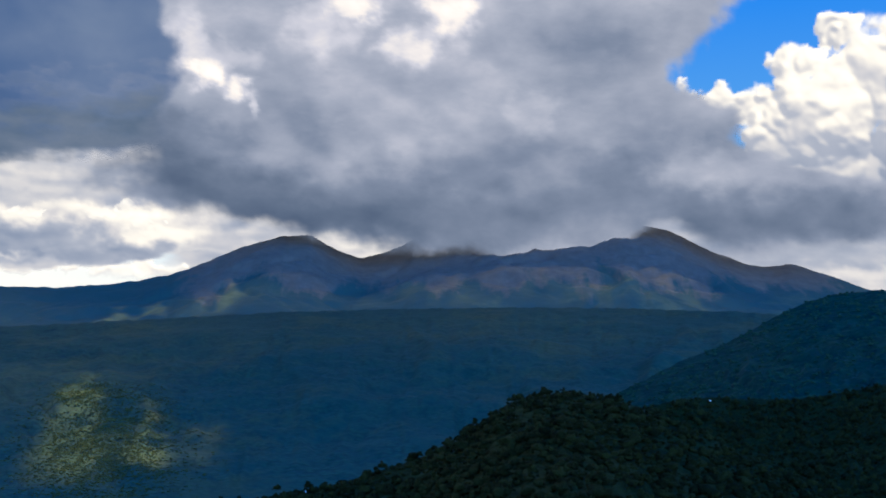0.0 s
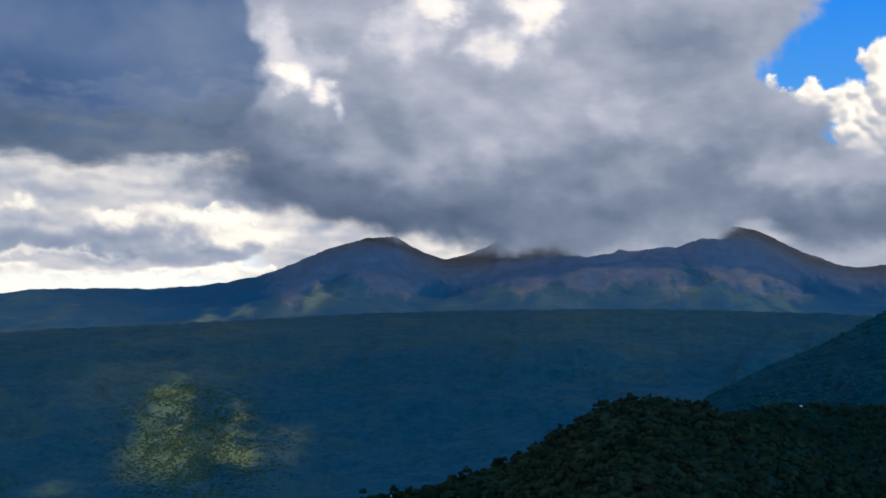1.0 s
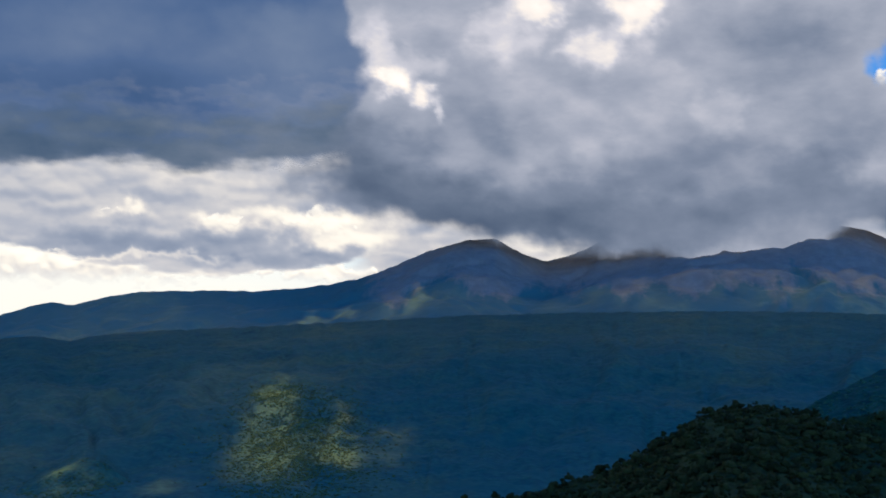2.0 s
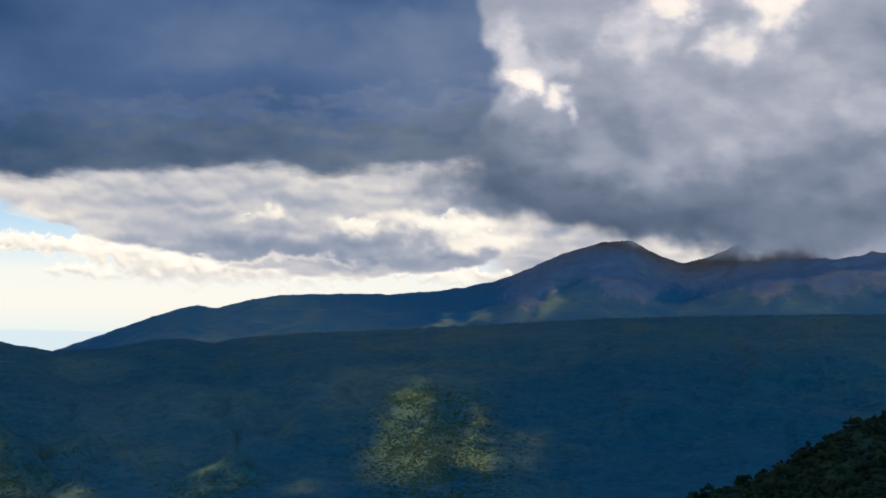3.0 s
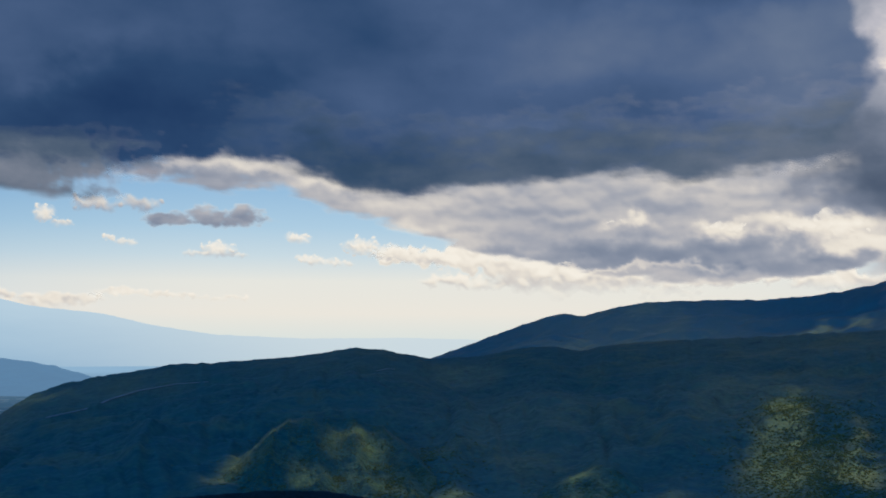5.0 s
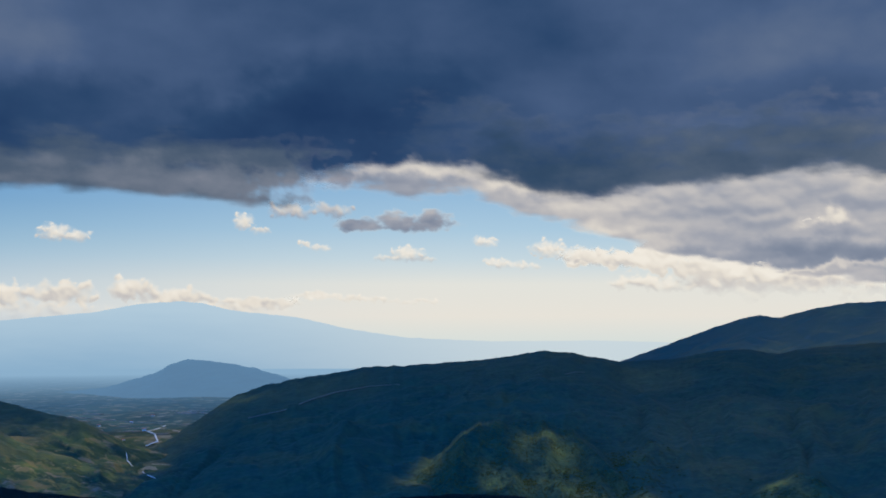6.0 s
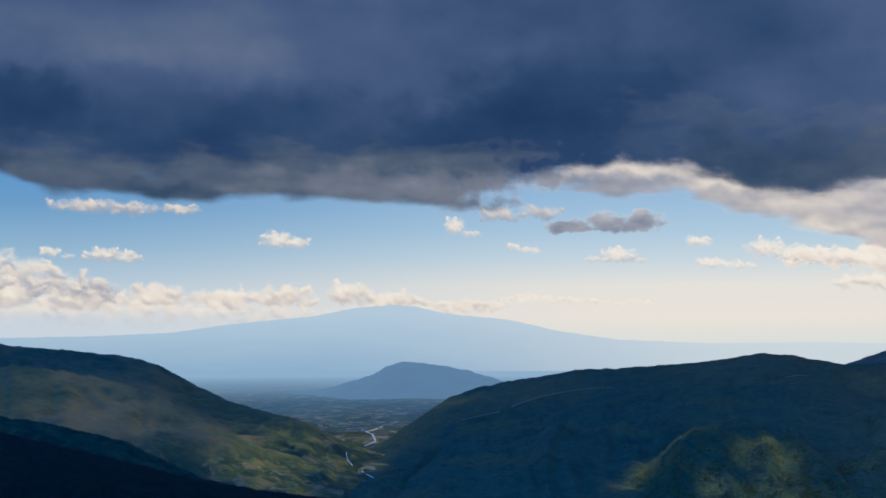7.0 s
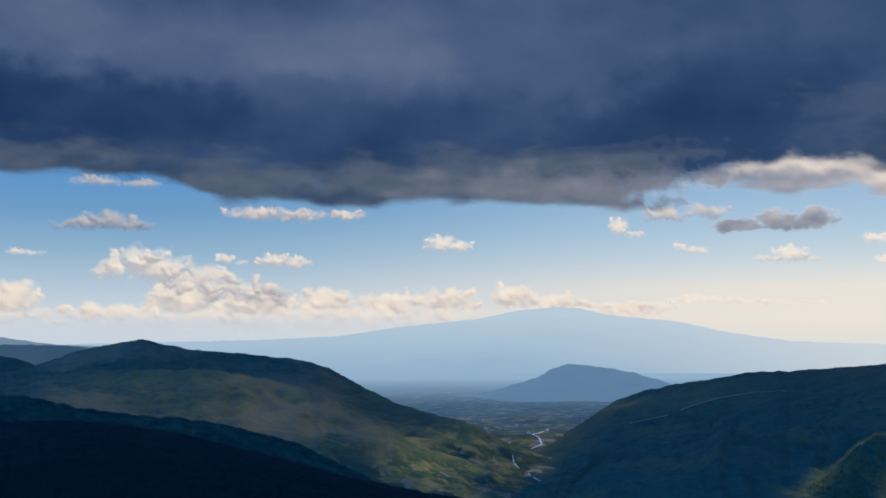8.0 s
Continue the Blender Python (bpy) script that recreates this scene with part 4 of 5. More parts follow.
def layer(A, E):
    low = curve([(8, 3.6), (13, 4.0), (15.5, 3.3), (19, 2.95), (22.6, 2.9), (25.5, 3.05), (27.5, 3.6), (29.4, 3.9), (32.3, 4.35), (35.2, 5.1), (37.5, 5.8), (39.6, 6.5), (42.4, 7.4), (47, 7.4), (50, 7.6)], A)
    n1 = fbm(A / 2.6, E / 0.8, 6, 81, 0.55)
    d = np.minimum((E - low) / 0.5, np.minimum((50.0 - A) / 2.0, (A - 9.0) / 2.0)) + (0.45 + 0.3 * smooth(31, 37, A)) * n1
    b = blobs(A, E, 0.64, 0.3, [(23, 3.3, 4, 0.3, 0.70), (24, 3.9, 3.5, 0.12, 0.92), (16.3, 5.75, 2.2, 0.5, 1.06), (14, 5.0, 1.6, 0.5, 1.0), (20.5, 5.7, 1.2, 0.3, 0.95), (24.9, 6.15, 0.8, 0.25, 1.05), (19, 7.2, 2, 0.4, 0.78), (27, 7.6, 3, 0.4, 0.70), (31, 7.4, 3, 0.5, 0.70), (24, 4.5, 5, 0.45, 0.40), (17, 3.9, 3, 0.35, 0.44), (30, 5.3, 3, 0.45, 0.60), (28, 6.4, 3, 0.5, 0.68), (23, 7.9, 2, 0.3, 0.82), (36, 7.5, 2, 0.5, 0.82), (40, 8.0, 2.5, 0.4, 0.92), (45, 8.9, 3, 0.4, 0.82), (41.5, 7.4, 2, 0.45, 0.62), (46, 8.0, 2.4, 0.5, 0.52), (43.5, 8.0, 1.6, 0.4, 0.60), (37.5, 6.9, 2, 0.35, 0.78), (34, 6.3, 1.6, 0.4, 0.74), (36.5, 5.9, 1.6, 0.4, 0.85), (33, 5.0, 1.5, 0.35, 0.80), (14, 7, 2, 0.6, 0.5)])
    b = b + 0.04 * fbm(A / 2.4, E / 1.0, 5, 84, 0.45) + 0.10 * (blur(sunny(puff_heights(A, E, scatter(85, 60, (9, 47, 3.8, 9), 2.2, 0.5), 86, 0.8, 2.2)[0], A, E, 3), 2) - 0.42) + 0.05 * fbm(A / 3.6, E / 0.8, 5, 89, 0.5) + 0.25 * (1 - smooth(0, 0.6, d))
    return d, b, 0.7 + 0.6 * smooth(31, 38, A)


cloud("cloud_layer", (8, 51.5, 2.8, 10.2), layer, M_SOFT, 4800, "broken grey and cream cloud layer lit from behind", depth=40, step=0.08, closed=False)
def veil(A, E):
    d = np.minimum(np.minimum((E - 0.6) / 0.8, (15 - A) / 3), (7.4 - E) / 1.2) + 0.3 * fbm(A / 3, E, 4, 87)
    b = blobs(A, E, 0.68, 0.3, [(4, 4.3, 2, 0.6, 0.80), (-19, 3.5, 3, 0.4, 0.56), (-20.5, 2.7, 2, 0.4, 0.80), (-22, 1.8, 3, 0.4, 0.70), (-18, 5.0, 4, 0.6, 0.42), (-14, 4.2, 2, 0.6, 0.5)])
    return d, b + 0.10 * fbm(A / 2.5, E / 0.7, 5, 88, 0.45), 0.8


cloud("cloud_veil", (-28, 17, 0, 8), veil, M_SOFT, 4900, "pale grey cloud behind the mountain range", depth=20, closed=False)
cloud("low_cloud_bank", (6, 44, 1.2, 5.2), heap([(36.2, 4.4, 1.8, 0.45), (33.4, 4.3, 2.4, 0.75), (30, 3.9, 2.8, 0.95), (27.4, 3.4, 2.0, 0.7), (26, 3.3, 2.6, 0.5), (20.5, 3.2, 2.6, 0.35), (15, 3.0, 3, 0.5), (33.5, 3.2, 2.5, 0.35), (28, 2.7, 3, 0.3), (23, 2.5, 2, 0.2), (28, 3.0, 8, 0.4)], 1.9, 91, 0.9, (0.70, 1.02), 0.6, 1.2, 0.5, 1.8), M_CUM, 4860, "low cream clouds strung along the horizon", depth=30, step=0.08)
cloud("horizon_cumulus", (46, 90, 0.6, 5), heap([(59.1, 2.7, 1.3, 0.65), (57, 2.3, 2.2, 0.5), (62.5, 2.5, 2, 0.6), (65.5, 2.4, 2, 0.6), (68.5, 2.5, 2, 0.75), (72, 2.3, 2.5, 0.8), (75.5, 2.6, 2, 0.9), (79, 1.8, 3, 0.6), (53, 2.1, 2.5, 0.35), (83.5, 2.6, 1.6, 1.0), (87, 2.6, 2, 1.0), (70, 1.5, 12, 0.8), (86, 1.6, 6, 0.8), (56, 1.6, 5, 0.5)], 0.3, 95, 0.75, (0.66, 0.92), 0.45, 2.4, 0.8, 1.3), M_CUM, 4880, "long white cumulus bank above the far mountain", depth=30, step=0.07)

def dusky(A, E):
    d = np.maximum.reduce([1 - ((A - a) / wa) ** 2 - ((E - e) / we) ** 2 for a, e, wa, we in ((45.2, 6.15, 2.3, 0.55), (44.3, 6.4, 1.1, 0.55), (46.3, 6.4, 1.0, 0.5), (48.0, 6.05, 1.5, 0.45))])
    d = d + 0.5 * fbm(A / 0.7, E / 0.45, 4, 133, 0.5)
    return d, 0.52 + 0.10 * fbm(A / 1.2, E / 0.6, 4, 134, 0.45) + 0.12 * smooth(6.2, 6.8, E) + 0.25 * (1 - smooth(0.1, 0.6, d)), 0.9


cloud("dark_cloud", (42.5, 50, 5.2, 7.4), dusky, M_CUM, 4615, "small blue-grey cloud in shadow", depth=14, step=0.045, group="small clouds")


def slate(A, E):
    edge = curve([(12, 9.6), (13.2, 9.2), (16, 8.5), (19, 8.0), (22, 7.65), (25.5, 8.1), (29, 7.8), (34, 7.35), (37, 7.0), (39.4, 7.2), (41.3, 8.2), (44, 8.7), (47.5, 8.6)], A)
    n1 = fbm(A / 2.6, E / 0.9, 6, 55, 0.55)
    d = np.minimum((E - edge) / 0.9, (edge + 4.4 - E) / 3.0) + 0.4 * n1
    d = np.minimum(d, np.minimum((A - 13.2) / 1.2, (46 - A) / 9 + 0.35 * n1))
    b = 0.16 + 0.09 * smooth(40, 31, A) + 0.08 * smooth(30, 18, A) + 0.05 * smooth(1.5, 4.0, E - edge) + 0.055 * fbm(A / 3.8, E / 1.4, 4, 56, 0.42) + 0.3 * (1 - smooth(0, 0.7, d)) ** 2
    return d, b, 1.1


cloud("slate_cloud", (12, 49, 6.2, 13.6), slate, M_GREY, 4400, "torn slate-grey underside of the dark bank", depth=40, step=0.1, closed=False)

SMALL = [("bright_cloud", [(16.6, 5.75, 1.8, 0.45), (14.6, 5.3, 1.6, 0.5), (19.6, 5.75, 1.3, 0.25), (21.0, 5.7, 0.7, 0.15), (15.6, 6.2, 0.5, 0.4)], 4.9, 0.7, (0.80, 1.04), "gleaming cream cloud heap inside the grey layer"),
         ("bright_cloud", [(24.7, 6.15, 0.9, 0.3), (25.6, 6.05, 0.7, 0.2)], 5.8, 0.5, (0.85, 1.04), "small gleaming cloud inside the grey layer"),
         ("bright_cloud", [(28.0, 4.1, 0.6, 0.12), (26.4, 3.95, 1.2, 0.12), (24.0, 3.85, 1.4, 0.1)], 3.75, 0.4, (0.86, 1.0), "bright cloud edge below the grey layer"),
         ("cumulus_cloud", [(77.5, 4.4, 1.5, 0.95), (76.6, 4.0, 2.0, 0.9), (75.0, 3.6, 2.0, 0.85), (79.0, 4.0, 1.1, 0.6), (73.4, 3.1, 2.0, 0.75), (71.6, 2.7, 1.6, 0.6)], 2.0, 0.9, (0.54, 0.94), "plump white cumulus with a grey base"),
         ("small_cloud", [(79.2, 6.35, 1.2, 0.5), (80.6, 6.1, 1.2, 0.32), (78, 6.1, 1.2, 0.35)], 5.7, 0.8, (0.38, 0.70), "small flat grey-white cloud"),
         ("small_cloud", [(73.5, 4.6, 0.5, 0.25), (72.7, 4.4, 0.4, 0.15)], 4.2, 0.35, (0.7, 0.98), "small torn white cloud"),
         ("small_cloud", [(71, 4.5, 1.1, 0.42), (70.0, 4.4, 0.9, 0.3)], 4.05, 0.4, (0.62, 0.96), "small white cloud with a flat base"),
         ("small_cloud", [(62.7, 5.4, 0.95, 0.5), (61.9, 5.25, 0.9, 0.32)], 4.85, 0.4, (0.7, 1.0), "small bright white cloud"),
         ("small_cloud", [(45.6, 4.65, 1.0, 0.45), (46.4, 4.4, 1.1, 0.2), (44.8, 4.35, 0.9, 0.15)], 4.15, 0.4, (0.68, 1.02), "small cream cloud with a domed top"),
         ("small_cloud", [(41.6, 5.2, 0.75, 0.35), (41.9, 5.3, 0.5, 0.3)], 4.9, 0.35, (0.75, 1.02), "small cream cloud with torn edges"),
         ("small_cloud", [(38.5, 4.9, 1.1, 0.5), (37, 4.6, 1.6, 0.45), (35.6, 4.3, 1.4, 0.5)], 3.9, 0.4, (0.72, 1.02), "lumpy cream cloud over the pale horizon"),
         ("small_cloud", [(40.6, 4.1, 0.9, 0.3), (41.3, 4.3, 0.5, 0.2), (39.6, 4.0, 0.9, 0.2)], 3.8, 0.4, (0.74, 1.02), "ragged cream cloud low in pale sky"),
         ("small_cloud", [(50, 4.9, 0.7, 0.2), (50.8, 5.1, 0.3, 0.15)], 4.65, 0.3, (0.75, 0.98), "faint small white cloud"),
         ("small_cloud", [(53.8, 6.15, 0.6, 0.5), (53, 5.7, 0.6, 0.2)], 5.5, 0.35, (0.72, 0.98), "small upright white cloud"),
         ("small_cloud", [(83.2, 4.75, 0.7, 0.14), (82.4, 4.7, 0.5, 0.1)], 4.5, 0.35, (0.75, 0.92), "thin white cloud streak"),
         ("small_cloud", [(50, 2.5, 1.9, 0.22), (48, 2.35, 1.8, 0.18), (45.4, 2.25, 1.5, 0.14)], 2.0, 0.5, (0.84, 0.98), "thin cream cloud streak near the horizon"),
         ("small_cloud", [(72, 6.85, 1.8, 0.4), (70, 6.8, 1.8, 0.35), (67.5, 6.85, 1.2, 0.25)], 6.3, 0.5, (0.56, 0.84), "cream cloud below the dark bank"),
         ("small_cloud", [(79.8, 8.25, 1.4, 0.25), (77.5, 8.2, 1.0, 0.2)], 7.9, 0.4, (0.5, 0.76), "cream cloud scrap below the dark bank"),
         ("small_cloud", [(51.5, 6.7, 1.4, 0.45), (49.5, 6.8, 1.2, 0.4)], 6.2, 0.7, (0.55, 0.80), "soft cream cloud below the shelf"),
         ("small_cloud", [(-12.1, 12.1, 0.4, 0.5), (-12.5, 11.6, 0.5, 0.3)], 11.3, 0.5, (0.62, 0.92), "small white cloud beside the blue gap"),
         ("small_cloud", [(-12.3, 10.4, 0.5, 0.35)], 10.0, 0.35, (0.7, 0.92), "small white cloud scrap")]
for k, (name, puffs, base, size, bright, label) in enumerate(SMALL):
    a0, a1 = min(p[0] - p[2] for p in puffs) - 0.6, max(p[0] + p[2] for p in puffs) + 0.6
    e0, e1 = base - 0.5, max(p[1] + p[3] for p in puffs) + 0.5
    cloud(name, (a0, a1, e0, e1), heap(puffs, base, 120 + 9 * k, size, bright, 0.4, 0.7 if name == "cumulus_cloud" else 0.4, 1.1, 1.3), M_CUM, (4060 if puffs[0][1] > 10 else 4770 if name == "bright_cloud" else 4620) + 6 * k, label, depth=18, step=0.045, group="small clouds")


# ---------------------------------------------------------------- woods
def leaf_material(name, dark, light):
    n = Nodes(name)
    g = n.add("ShaderNodeNewGeometry")
    fine = n.noise(g.outputs["Position"], 2.2, 4, 0.7)
    c = n.ramp(n.math("ADD", n.math("MULTIPLY", fine, 0.8), n.math("MULTIPLY", g.outputs["Random Per Island"], 0.3)), [(0.3, dark), (0.85, light)])
    return n.surface(c, 0.9, fine, 0.5, 0.9, 0.02)


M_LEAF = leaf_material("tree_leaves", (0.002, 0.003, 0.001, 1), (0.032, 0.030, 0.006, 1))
# scrub leaves with little blue, so their colour adds the sun patches' gold
M_SCRUB = leaf_material("scrub_leaves", (0.034, 0.040, 0.014, 1), (0.095, 0.086, 0.018, 1))
n = Nodes("bark")
M_BARK = n.surface(n.ramp(n.noise(n.position(), 6.0, 4), [(0.3, (0.05, 0.04, 0.03, 1)), (0.7, (0.13, 0.11, 0.09, 1))]), 0.9)


def lumpy_ball(seed, level=2, squash=0.8, rough=0.32):
    """Vertices and triangles of an uneven clump of leaves, about 1 across its half width."""
    bm = bmesh.new()
    bmesh.ops.create_icosphere(bm, subdivisions=level, radius=1)
    for v in bm.verts:
        k = 1 + rough * noise.noise(v.co * 1.7 + Vector((seed * 3.1, 0, 0))) + 0.5 * rough * noise.noise(v.co * 4.1 + Vector((0, seed * 2.3, 0)))
        v.co *= k
        v.co.z *= squash if v.co.z > 0 else squash * 0.6
    V = np.array([v.co[:] for v in bm.verts])
    T = np.array([[v.index for v in f.verts] for f in bm.faces])
    bm.free()
    return V, T


def woods(name, lattice, pick, count, size, mat, label, seed, level=2, variants=7, clumps=1, squash=0.8, rough=0.45):
    """Many crowns over a slope as one thing: pick(u, v) thins them out."""
    rng = np.random.default_rng(seed)
    shapes = [lumpy_ball(seed + k, level, squash, rough) for k in range(variants)]
    shapes = [(sv, st[sv[st][:, :, 2].mean(1) > -0.3 * squash]) for sv, st in shapes]  # the underside lies in the slope
    P = lattice
    ni, nj = P.shape[:2]
    i, j = rng.random(count) * (ni - 1.001), rng.random(count) * (nj - 1.001)
    ok = pick(i / (ni - 1), j / (nj - 1), rng)
    i, j = i[ok], j[ok]
    a, b = i.astype(int), j.astype(int)
    fi, fj = (i - a)[:, None], (j - b)[:, None]
    base = (P[a, b] * (1 - fi) + P[a + 1, b] * fi) * (1 - fj) + (P[a, b + 1] * (1 - fi) + P[a + 1, b + 1] * fi) * fj
    big = size * (0.5 + 0.9 * rng.random(len(base)) ** 2)
    if clumps > 1:
        base, big = np.repeat(base, clumps, 0), np.repeat(big, clumps)
        base = base + rng.normal(0, 1, base.shape) * big[:, None] * np.array([0.55, 0.55, 0.42])
        big = big * rng.uniform(0.4, 0.8, len(big))
    turn = rng.random(len(base)) * 2 * np.pi
    V, T, at = [], [], 0
    for k, (sv, st) in enumerate(shapes):
        mine = np.arange(len(base)) % variants == k
        c, sn = np.cos(turn[mine])[:, None], np.sin(turn[mine])[:, None]
        x, y = sv[None, :, 0] * c - sv[None, :, 1] * sn, sv[None, :, 0] * sn + sv[None, :, 1] * c
        pts = np.stack([x, y, np.repeat(sv[None, :, 2], mine.sum(), 0)], -1) * big[mine][:, None, None] + base[mine][:, None, :] + np.array([0, 0, 0.18]) * big[mine][:, None, None]
        V.append(pts.reshape(-1, 3))
        T.append((st[None] + (np.arange(mine.sum()) * len(sv))[:, None, None]).reshape(-1, 3) + at)
        at += mine.sum() * len(sv)
    me = quads_mesh(name, np.concatenate(V), np.concatenate(T), (), True)
    me.materials.append(mat)
    return tagged(new(name, me), label, "trees", "", "stuff")


M_WOOD = leaf_material("hillside_leaves", (0.014, 0.032, 0.018, 1), (0.046, 0.062, 0.026, 1))


def upper_slope(u, v, rng):
    return (v < 0.995) & (v > 0.38) & (u > 0.16)


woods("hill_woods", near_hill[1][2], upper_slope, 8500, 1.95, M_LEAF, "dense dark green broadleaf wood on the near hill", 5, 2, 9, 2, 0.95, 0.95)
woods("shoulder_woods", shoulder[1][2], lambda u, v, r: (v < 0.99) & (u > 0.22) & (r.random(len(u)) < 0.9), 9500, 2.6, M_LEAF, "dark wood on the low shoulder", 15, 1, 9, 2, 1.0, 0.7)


woods("dark_hill_woods", dark_hill[1][2], lambda u, v, r: (u > 0.24) & (r.random(len(u)) < 0.45 + 0.6 * fbm(u * 9, v * 5, 4, 61)), 20000, 2.0, M_WOOD, "mixed green wood on the dark hillside", 45, 1, 7, 1, 0.7, 0.5)


# scrub kept to the sun patches, where its olive paints part of the light
def lit_scrub(u, v, rng):
    a, r = -24 + u * 89, 1200 + v * 1700
    def near(a0, r0, wa, wr):
        return np.exp(-((a - a0) / wa) ** 2 - ((r - r0) / wr) ** 2)
    thick = np.maximum.reduce([near(16.5, 1600, 2.7, 280), near(17.3, 1900, 1.3, 200), near(38.5, 1560, 3.5, 200), near(27.2, 1440, 1.5, 70)])
    thin = thick * (0.55 + 0.5 * fbm(a / 1.2, v * 25, 4, 55))
    return rng.random(len(u)) < thin * smooth(2, 10, a) * smooth(56, 50, a) * smooth(0.6, 0.45, v)


woods("hillside_scrub", ridge[1][2], lit_scrub, 1000000, 1.85, M_SCRUB, "dense low olive scrub on the ridge's lower slope", 35, 1, 7, 1, 0.36, 0.3)
woods("spur_scrub", grassy[1][2], lambda u, v, r: r.random(len(u)) < 0.35 + 0.6 * fbm(u * 22, v * 9, 4, 57), 30000, 1.3, M_SCRUB, "olive scrub and grass tufts on the grassy spur", 37, 1, 7, 1, 0.4, 0.3)
woods("small_spur_scrub", small[1][2], lambda u, v, r: r.random(len(u)) < 0.3 + 0.6 * fbm(u * 12, v * 6, 4, 59), 7000, 1.5, M_SCRUB, "olive scrub on the small spur", 39, 1, 7, 1, 0.4, 0.3)

# single trees that stand out along the hill's brow
def tree_mesh(seed):
    bm = bmesh.new()
    rng = random.Random(seed)
    for k in range(9):
        V, T = lumpy_ball(seed * 10 + k, 2, 0.85, 0.4)
        a, d = rng.random() * 6.28, rng.random() ** 0.6 * 1.15
        c, r = Vector((math.cos(a) * d, math.sin(a) * d, 2.0 + rng.random() * 1.5 - 0.5 * d)), 0.55 + 0.5 * rng.random()
        vs = [bm.verts.new(Vector(v) * r + c) for v in V]
        for t in T:
            bm.faces.new([vs[i] for i in t])
    crown = bpy.data.meshes.new("crown")
    bm.to_mesh(crown)
    bm.free()
    crown.materials.append(M_LEAF)
    bm = bmesh.new()
    limbs = [((0, 0, -0.6), (0.05, 0.03, 1.6), 0.22, 0.13)] + [((0.05, 0.03, 1.2), (math.cos(k * 2.1) * 0.8, math.sin(k * 2.1) * 0.8, 2.3), 0.11, 0.05) for k in range(3)]
    for p, q, r0, r1 in limbs:
        p, q = Vector(p), Vector(q)
        m = Matrix.Translation((p + q) / 2) @ (q - p).to_track_quat("Z", "Y").to_matrix().to_4x4()
        bmesh.ops.create_cone(bm, cap_ends=True, segments=7, radius1=r0, radius2=r1, depth=(q - p).length, matrix=m)
    trunk = bpy.data.meshes.new("trunk")
    bm.to_mesh(trunk)
    bm.free()
    trunk.materials.append(M_BARK)
    return trunk, crown


kinds = []
for k in range(4):
    trunk, crown = tree_mesh(40 + k)
    root = tagged(new("tree"), "dark green broadleaf tree on the hill's brow", "tree", "trees on the brow")
    new("trunk", trunk).parent = root
    new("crown", crown).parent = root
    kinds.append(root)
naz, nu, NP = near_hill[1]
rng = random.Random(9)
for k in range(90):
    i = int(np.searchsorted(naz, -10.5 + 11.5 * rng.random()))
    j = len(nu) - 1 - int(18 * rng.random() ** 2)
    p, sc = NP[i, j], 0.3 + 0.25 * rng.random() + (0.35 if k in (3, 11, 20) else 0)
    m = pose(p[0], p[1], p[2], 0, 0, 360 * rng.random())
    ob = kinds[k % 4] if k < 4 else copy_thing(kinds[k % 4], m)
    ob.matrix_basis = m @ Matrix.Scale(sc, 4)

# ---------------------------------------------------------------- valley details
def on_ground(az, el):
    """Distance and height at which a line of sight from the climbed camera meets the valley floor."""
    up = lift(az)
    r = np.linspace(1300, 4200, 3000)
    see = np.degrees(np.arctan2(ground_z(r) - up, r))
    return float(np.interp(el, see, r))


def ribbon(name, knots, width, mat, label, category):
    """A flat strip, a little above the ground, along (azimuth, distance, height)."""
    pts = np.array([polar(a, r, z) for a, r, z in knots])
    t = np.linspace(0, len(pts) - 1, 12 * len(pts))
    line = np.stack([np.interp(t, np.arange(len(pts)), pts[:, k]) for k in range(3)], -1)
    line[:, 0] += width * 0.6 * fbm(t * 0.9, t * 0, 3, 400)
    side = np.gradient(line, axis=0)
    side = np.stack([-side[:, 1], side[:, 0], 0 * side[:, 0]], -1)
    side /= np.linalg.norm(side, axis=1)[:, None] + 1e-9
    wide = width * (0.6 + 0.5 * np.abs(fbm(t, t * 0 + 3, 3, 401)))[:, None]
    top = np.stack([line - side * wide, line + side * wide], 0)
    skirt = top.copy()
    skirt[..., 2] -= min(1.2, 0.7 * width)
    P = np.stack([skirt[0], top[0], top[1], skirt[1]], 0)
    return part_of_setting(name, grid_mesh(name, P, smooth_shade=False), mat, label, category)


def plain_material(name, color, rough=0.9):
    n = Nodes(name)
    f = n.noise(n.position(), 0.4, 4)
    return n.surface(n.mix(1.0, color, n.ramp(f, [(0.3, (0.75, 0.75, 0.75, 1)), (0.7, (1, 1, 1, 1))]), "MULTIPLY"), rough)


# the river's bright glint, painted as a matt pale colour
M_PALE = plain_material("pale_river_glint", (0.66, 0.60, 0.52, 1))
M_TRACK = plain_material("dusty_track", (0.30, 0.26, 0.2, 1))
M_SCAR = plain_material("bare_soil", (0.17, 0.14, 0.11, 1))
M_STUBBLE = plain_material("stubble", (0.36, 0.27, 0.18, 1))
M_WALL = plain_material("lime_wash", (0.75, 0.72, 0.66, 1))
M_ROOF = plain_material("clay_roof", (0.3, 0.14, 0.08, 1))


def floor_z(az, r):
    p = polar(np.float64(az), np.float64(r), 0.0)
    return float(ground_z(r) + 7 * fbm(p[0] / 260, p[1] / 260, 4, 5) * smooth(200, 900, r) * (1 - 0.8 * smooth(2600, 3400, r)))


bed = []
for a, e in ((57.4, -3.85), (57.8, -4.15), (58.25, -4.33), (57.9, -4.45), (57.75, -4.7), (58.3, -4.8)):
    r = on_ground(a, e)
    bed.append((a, r, floor_z(a, r) + 2.0))
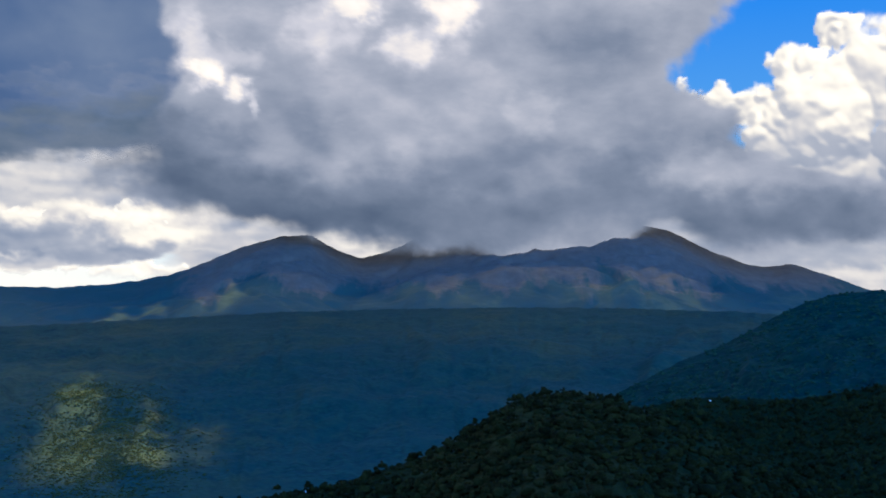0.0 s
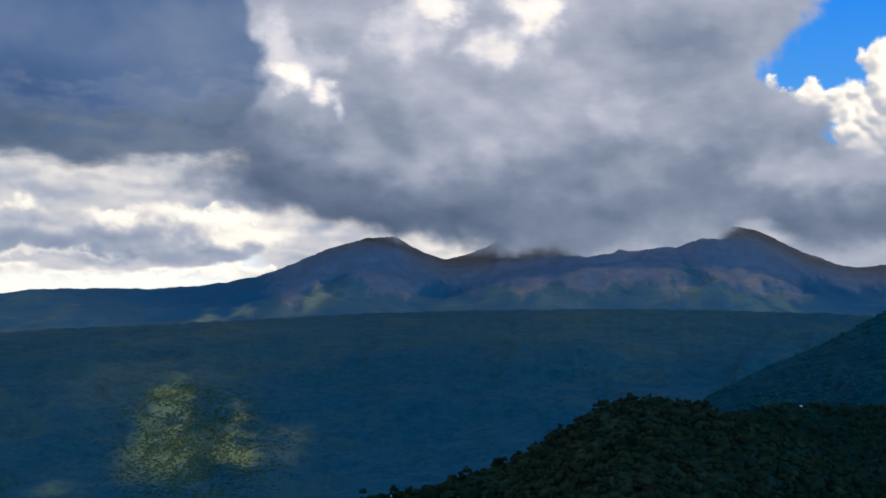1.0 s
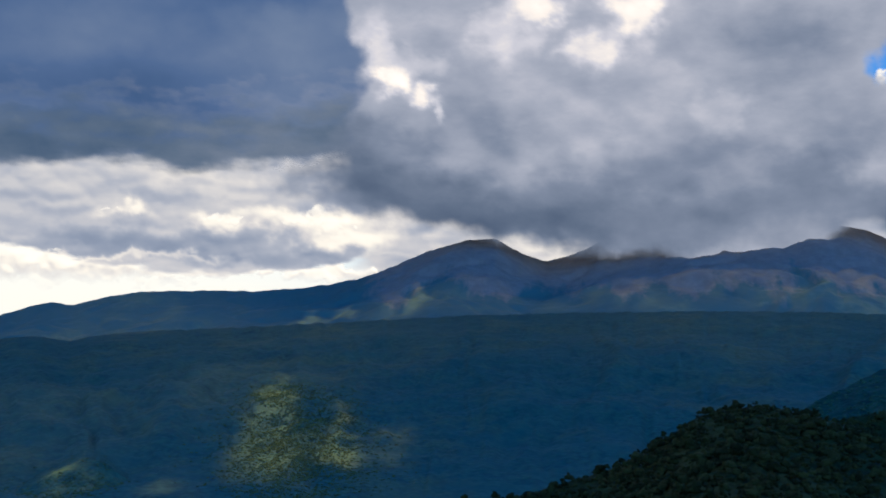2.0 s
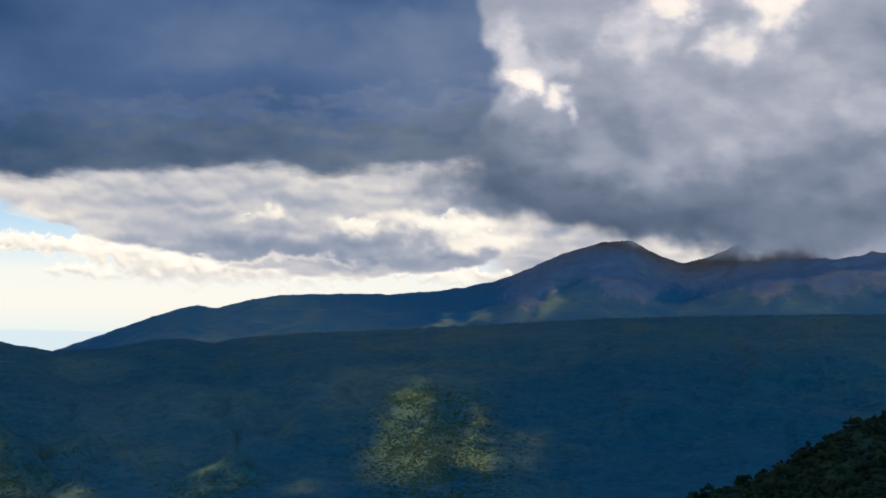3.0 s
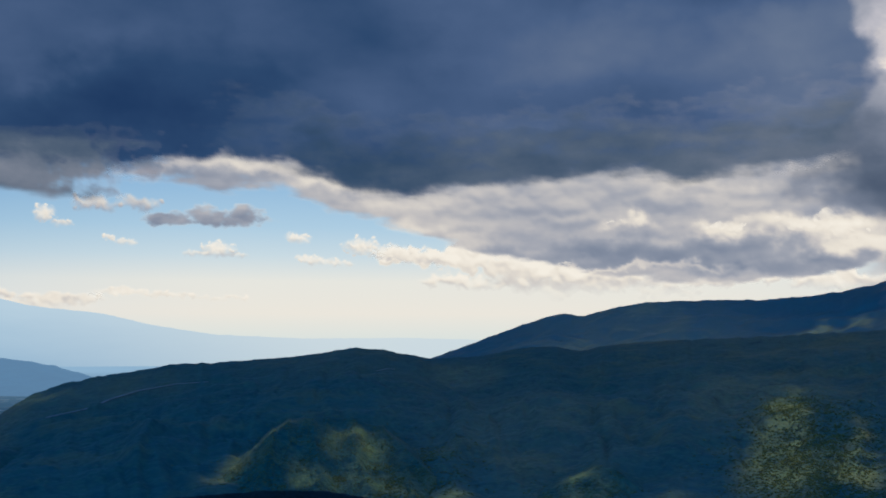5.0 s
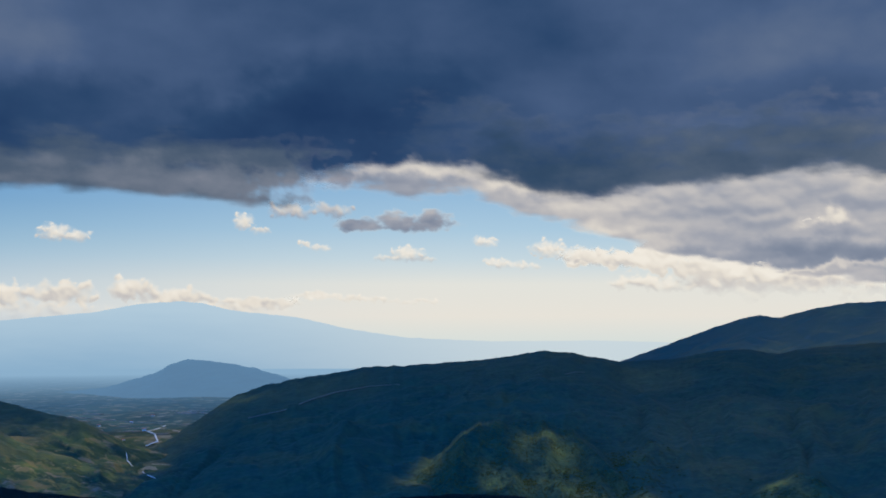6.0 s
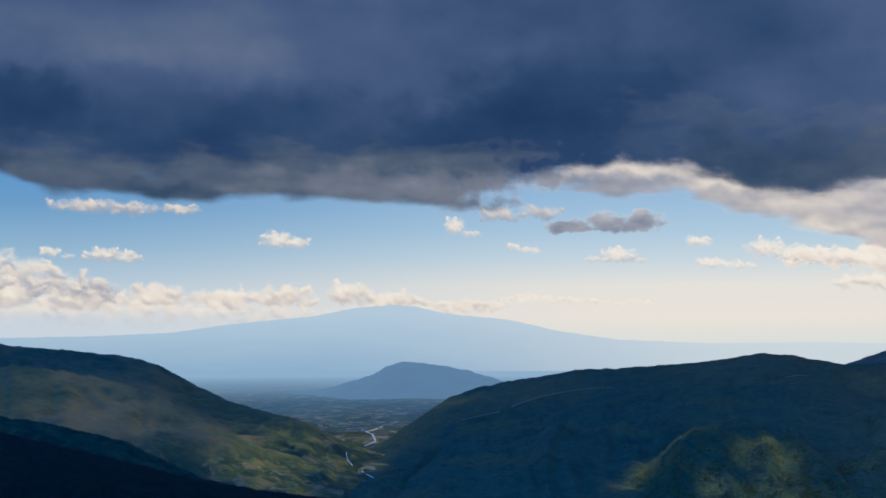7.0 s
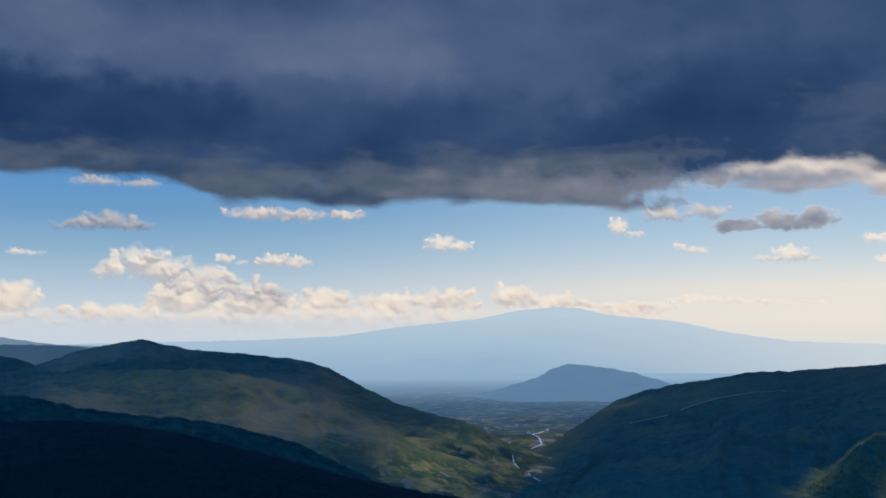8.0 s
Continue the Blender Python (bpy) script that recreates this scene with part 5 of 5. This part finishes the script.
ribbon("river", bed, 1.7, M_PALE, "winding river on the valley floor with a painted pale glint", "river")
ribbon("river", [(59.2, 1927, -162.8), (59.15, 1914, -173.5), (58.9, 1875, -179)], 0.6, M_PALE, "lower bend of the pale river", "river")
for a0, a1, r0, r1 in ((60.5, 66.5, 2350, 2250), (57.5, 62, 2600, 2680)):
    ribbon("road", [(a0 + (a1 - a0) * k / 5, r0 + (r1 - r0) * k / 5, floor_z(a0 + (a1 - a0) * k / 5, r0 + (r1 - r0) * k / 5) + 1.5) for k in range(6)], 1.2, M_TRACK, "pale country road across the valley floor", "road")


def box(bm, sx, sy, sz, x=0, y=0, z=0):
    bmesh.ops.create_cube(bm, size=1, matrix=Matrix.Translation((x, y, z + sz / 2)) @ Matrix.Diagonal((sx, sy, sz, 1)))


def part(name, bm, mat, parent, label=""):
    me = bpy.data.meshes.new(name)
    bm.to_mesh(me)
    bm.free()
    me.materials.append(mat)
    ob = new(name, me)
    ob.parent = parent
    return tagged(ob, label)


def house():
    root = tagged(new("house"), "small whitewashed farmhouse with a clay roof", "house", "valley houses")
    bm = bmesh.new()
    box(bm, 7, 5, 5.5, 0, 0, -2)
    part("wall", bm, M_WALL, root)
    bm = bmesh.new()
    v = [bm.verts.new(c) for c in ((-3.9, -2.9, 3.4), (3.9, -2.9, 3.4), (3.9, 2.9, 3.4), (-3.9, 2.9, 3.4), (-3.9, 0, 5.2), (3.9, 0, 5.2))]
    for f in ((0, 1, 5, 4), (2, 3, 4, 5), (0, 4, 3), (1, 2, 5), (3, 2, 1, 0)):
        bm.faces.new([v[i] for i in f])
    part("roof", bm, M_ROOF, root)
    for x in (-1.9, 1.9):
        bm = bmesh.new()
        box(bm, 1.0, 0.12, 1.2, x, -2.53, 1.2)
        part("window", bm, M_BARK, root)
    bm = bmesh.new()
    box(bm, 1.1, 0.12, 2.1, 0, -2.53, 0)
    part("door", bm, M_BARK, root)
    return root


rng = random.Random(31)
first = house()
spots = [(61.5, 1850), (62.1, 1900), (60.9, 1980), (63.5, 2000), (64.5, 2080), (60.2, 2150), (65.5, 2000), (59.4, 2250), (61.8, 2300), (63.0, 2420), (58.4, 2380), (60.5, 2520), (59.0, 2620), (62.3, 2650), (58.0, 2700), (64.2, 2550)]
for k, (a, r) in enumerate(spots):
    p = polar(np.float64(a), np.float64(r), 0.0)
    m = pose(float(p[0]), float(p[1]), floor_z(a, r), 0, 0, a + rng.uniform(-40, 40))
    ob = first if k == 0 else copy_thing(first, m)
    ob.matrix_basis = m

# a track, a hut and a post on the near slopes
def hill_point(form, az, u):
    i, j = int(np.argmin(np.abs(form[1][0] - az))), int(u * (len(form[1][1]) - 1))
    return form[1][2][i, j]


def over(form, stops, up):
    out = []
    for a, u in stops:
        p = hill_point(form, a, u)
        out.append((math.degrees(math.atan2(-p[0], p[1])), math.hypot(p[0], p[1]), p[2] + up))
    return out


ribbon("track", over(near_hill, ((-15.6, 0.66), (-16.4, 0.62), (-17.2, 0.6), (-18.0, 0.52)), 1.6), 0.6, M_TRACK, "pale dirt track through the wood", "track")
hut = tagged(new("hut"), "small white hut among dark trees", "hut")
p = hill_point(shoulder, -13.1, 0.97)
bm = bmesh.new()
box(bm, 2.4, 2, 1.7, 0, 0, 0)
part("wall", bm, M_WALL, hut)
bm = bmesh.new()
box(bm, 2.8, 2.4, 0.2, 0, 0, 1.7)
part("roof", bm, M_ROOF, hut)
hut.matrix_basis = pose(float(p[0]), float(p[1]), float(p[2]) + 0.5, 0, 0, 20) @ Matrix.Scale(0.6, 4)
post = tagged(new("marker_post"), "white concrete marker post on the hill's flank", "post")
p = hill_point(near_hill, 6.9, 0.96)
bm = bmesh.new()
bmesh.ops.create_cone(bm, cap_ends=True, segments=8, radius1=0.35, radius2=0.25, depth=2.6, matrix=Matrix.Translation((0, 0, 1.3)))
part("shaft", bm, M_WALL, post)
bm = bmesh.new()
box(bm, 1.0, 1.0, 0.5, 0, 0, -0.3)
part("base", bm, M_WALL, post)
post.matrix_basis = pose(float(p[0]), float(p[1]), float(p[2]) + 0.4) @ Matrix.Scale(0.55, 4)

# pale scars and lanes on the far slopes
def on_form(form, az, el):
    """The point of a landform that a line of sight at that azimuth and elevation meets."""
    i = int(np.argmin(np.abs(form[1][0] - az)))
    col = form[1][2][i]
    see = np.degrees(np.arctan2(col[:, 2] - lift(az), np.hypot(col[:, 0], col[:, 1])))
    return col[int(np.argmin(np.abs(see - el)))]


def along(form, stops, up):
    out = []
    for a, e in stops:
        p = on_form(form, a, e)
        out.append((math.degrees(math.atan2(-p[0], p[1])), math.hypot(p[0], p[1]), p[2] + up))
    return out


ribbon("lane", along(ridge, ((36.7, -1.35), (37.2, -1.3), (37.7, -1.42)), 3.0), 1.0, M_SCAR, "pale bare lane on the wooded ridge", "lane")
ribbon("lane", along(ridge, ((53.4, -3.6), (52.6, -3.4), (51.7, -3.2), (50.5, -2.78), (49.3, -2.36), (47.5, -2.05), (46.0, -1.95)), 2.5), 1.7, M_SCAR, "pale bare lane slanting across the wooded ridge", "lane")
ribbon("river", along(ridge, ((58.85, -5.9), (58.5, -6.05), (58.3, -6.25), (57.8, -6.45)), 2.0), 0.7, M_PALE, "far end of the pale river below the ridge", "river")

# cream stubble fields between the hill and the river
rng = random.Random(77)
for k in range(22):
    a, r, w = rng.uniform(55.5, 62), rng.uniform(2250, 2840), rng.uniform(0.2, 0.6)
    ribbon("field", [(a + w * q, r + 14 * q, floor_z(a + w * q, r) + 1.2) for q in (-1, -0.4, 0.2, 0.8)], rng.uniform(3, 8), rng.choice((M_TRACK, M_STUBBLE, M_STUBBLE)), "narrow pale stubble field on the plain", "field")
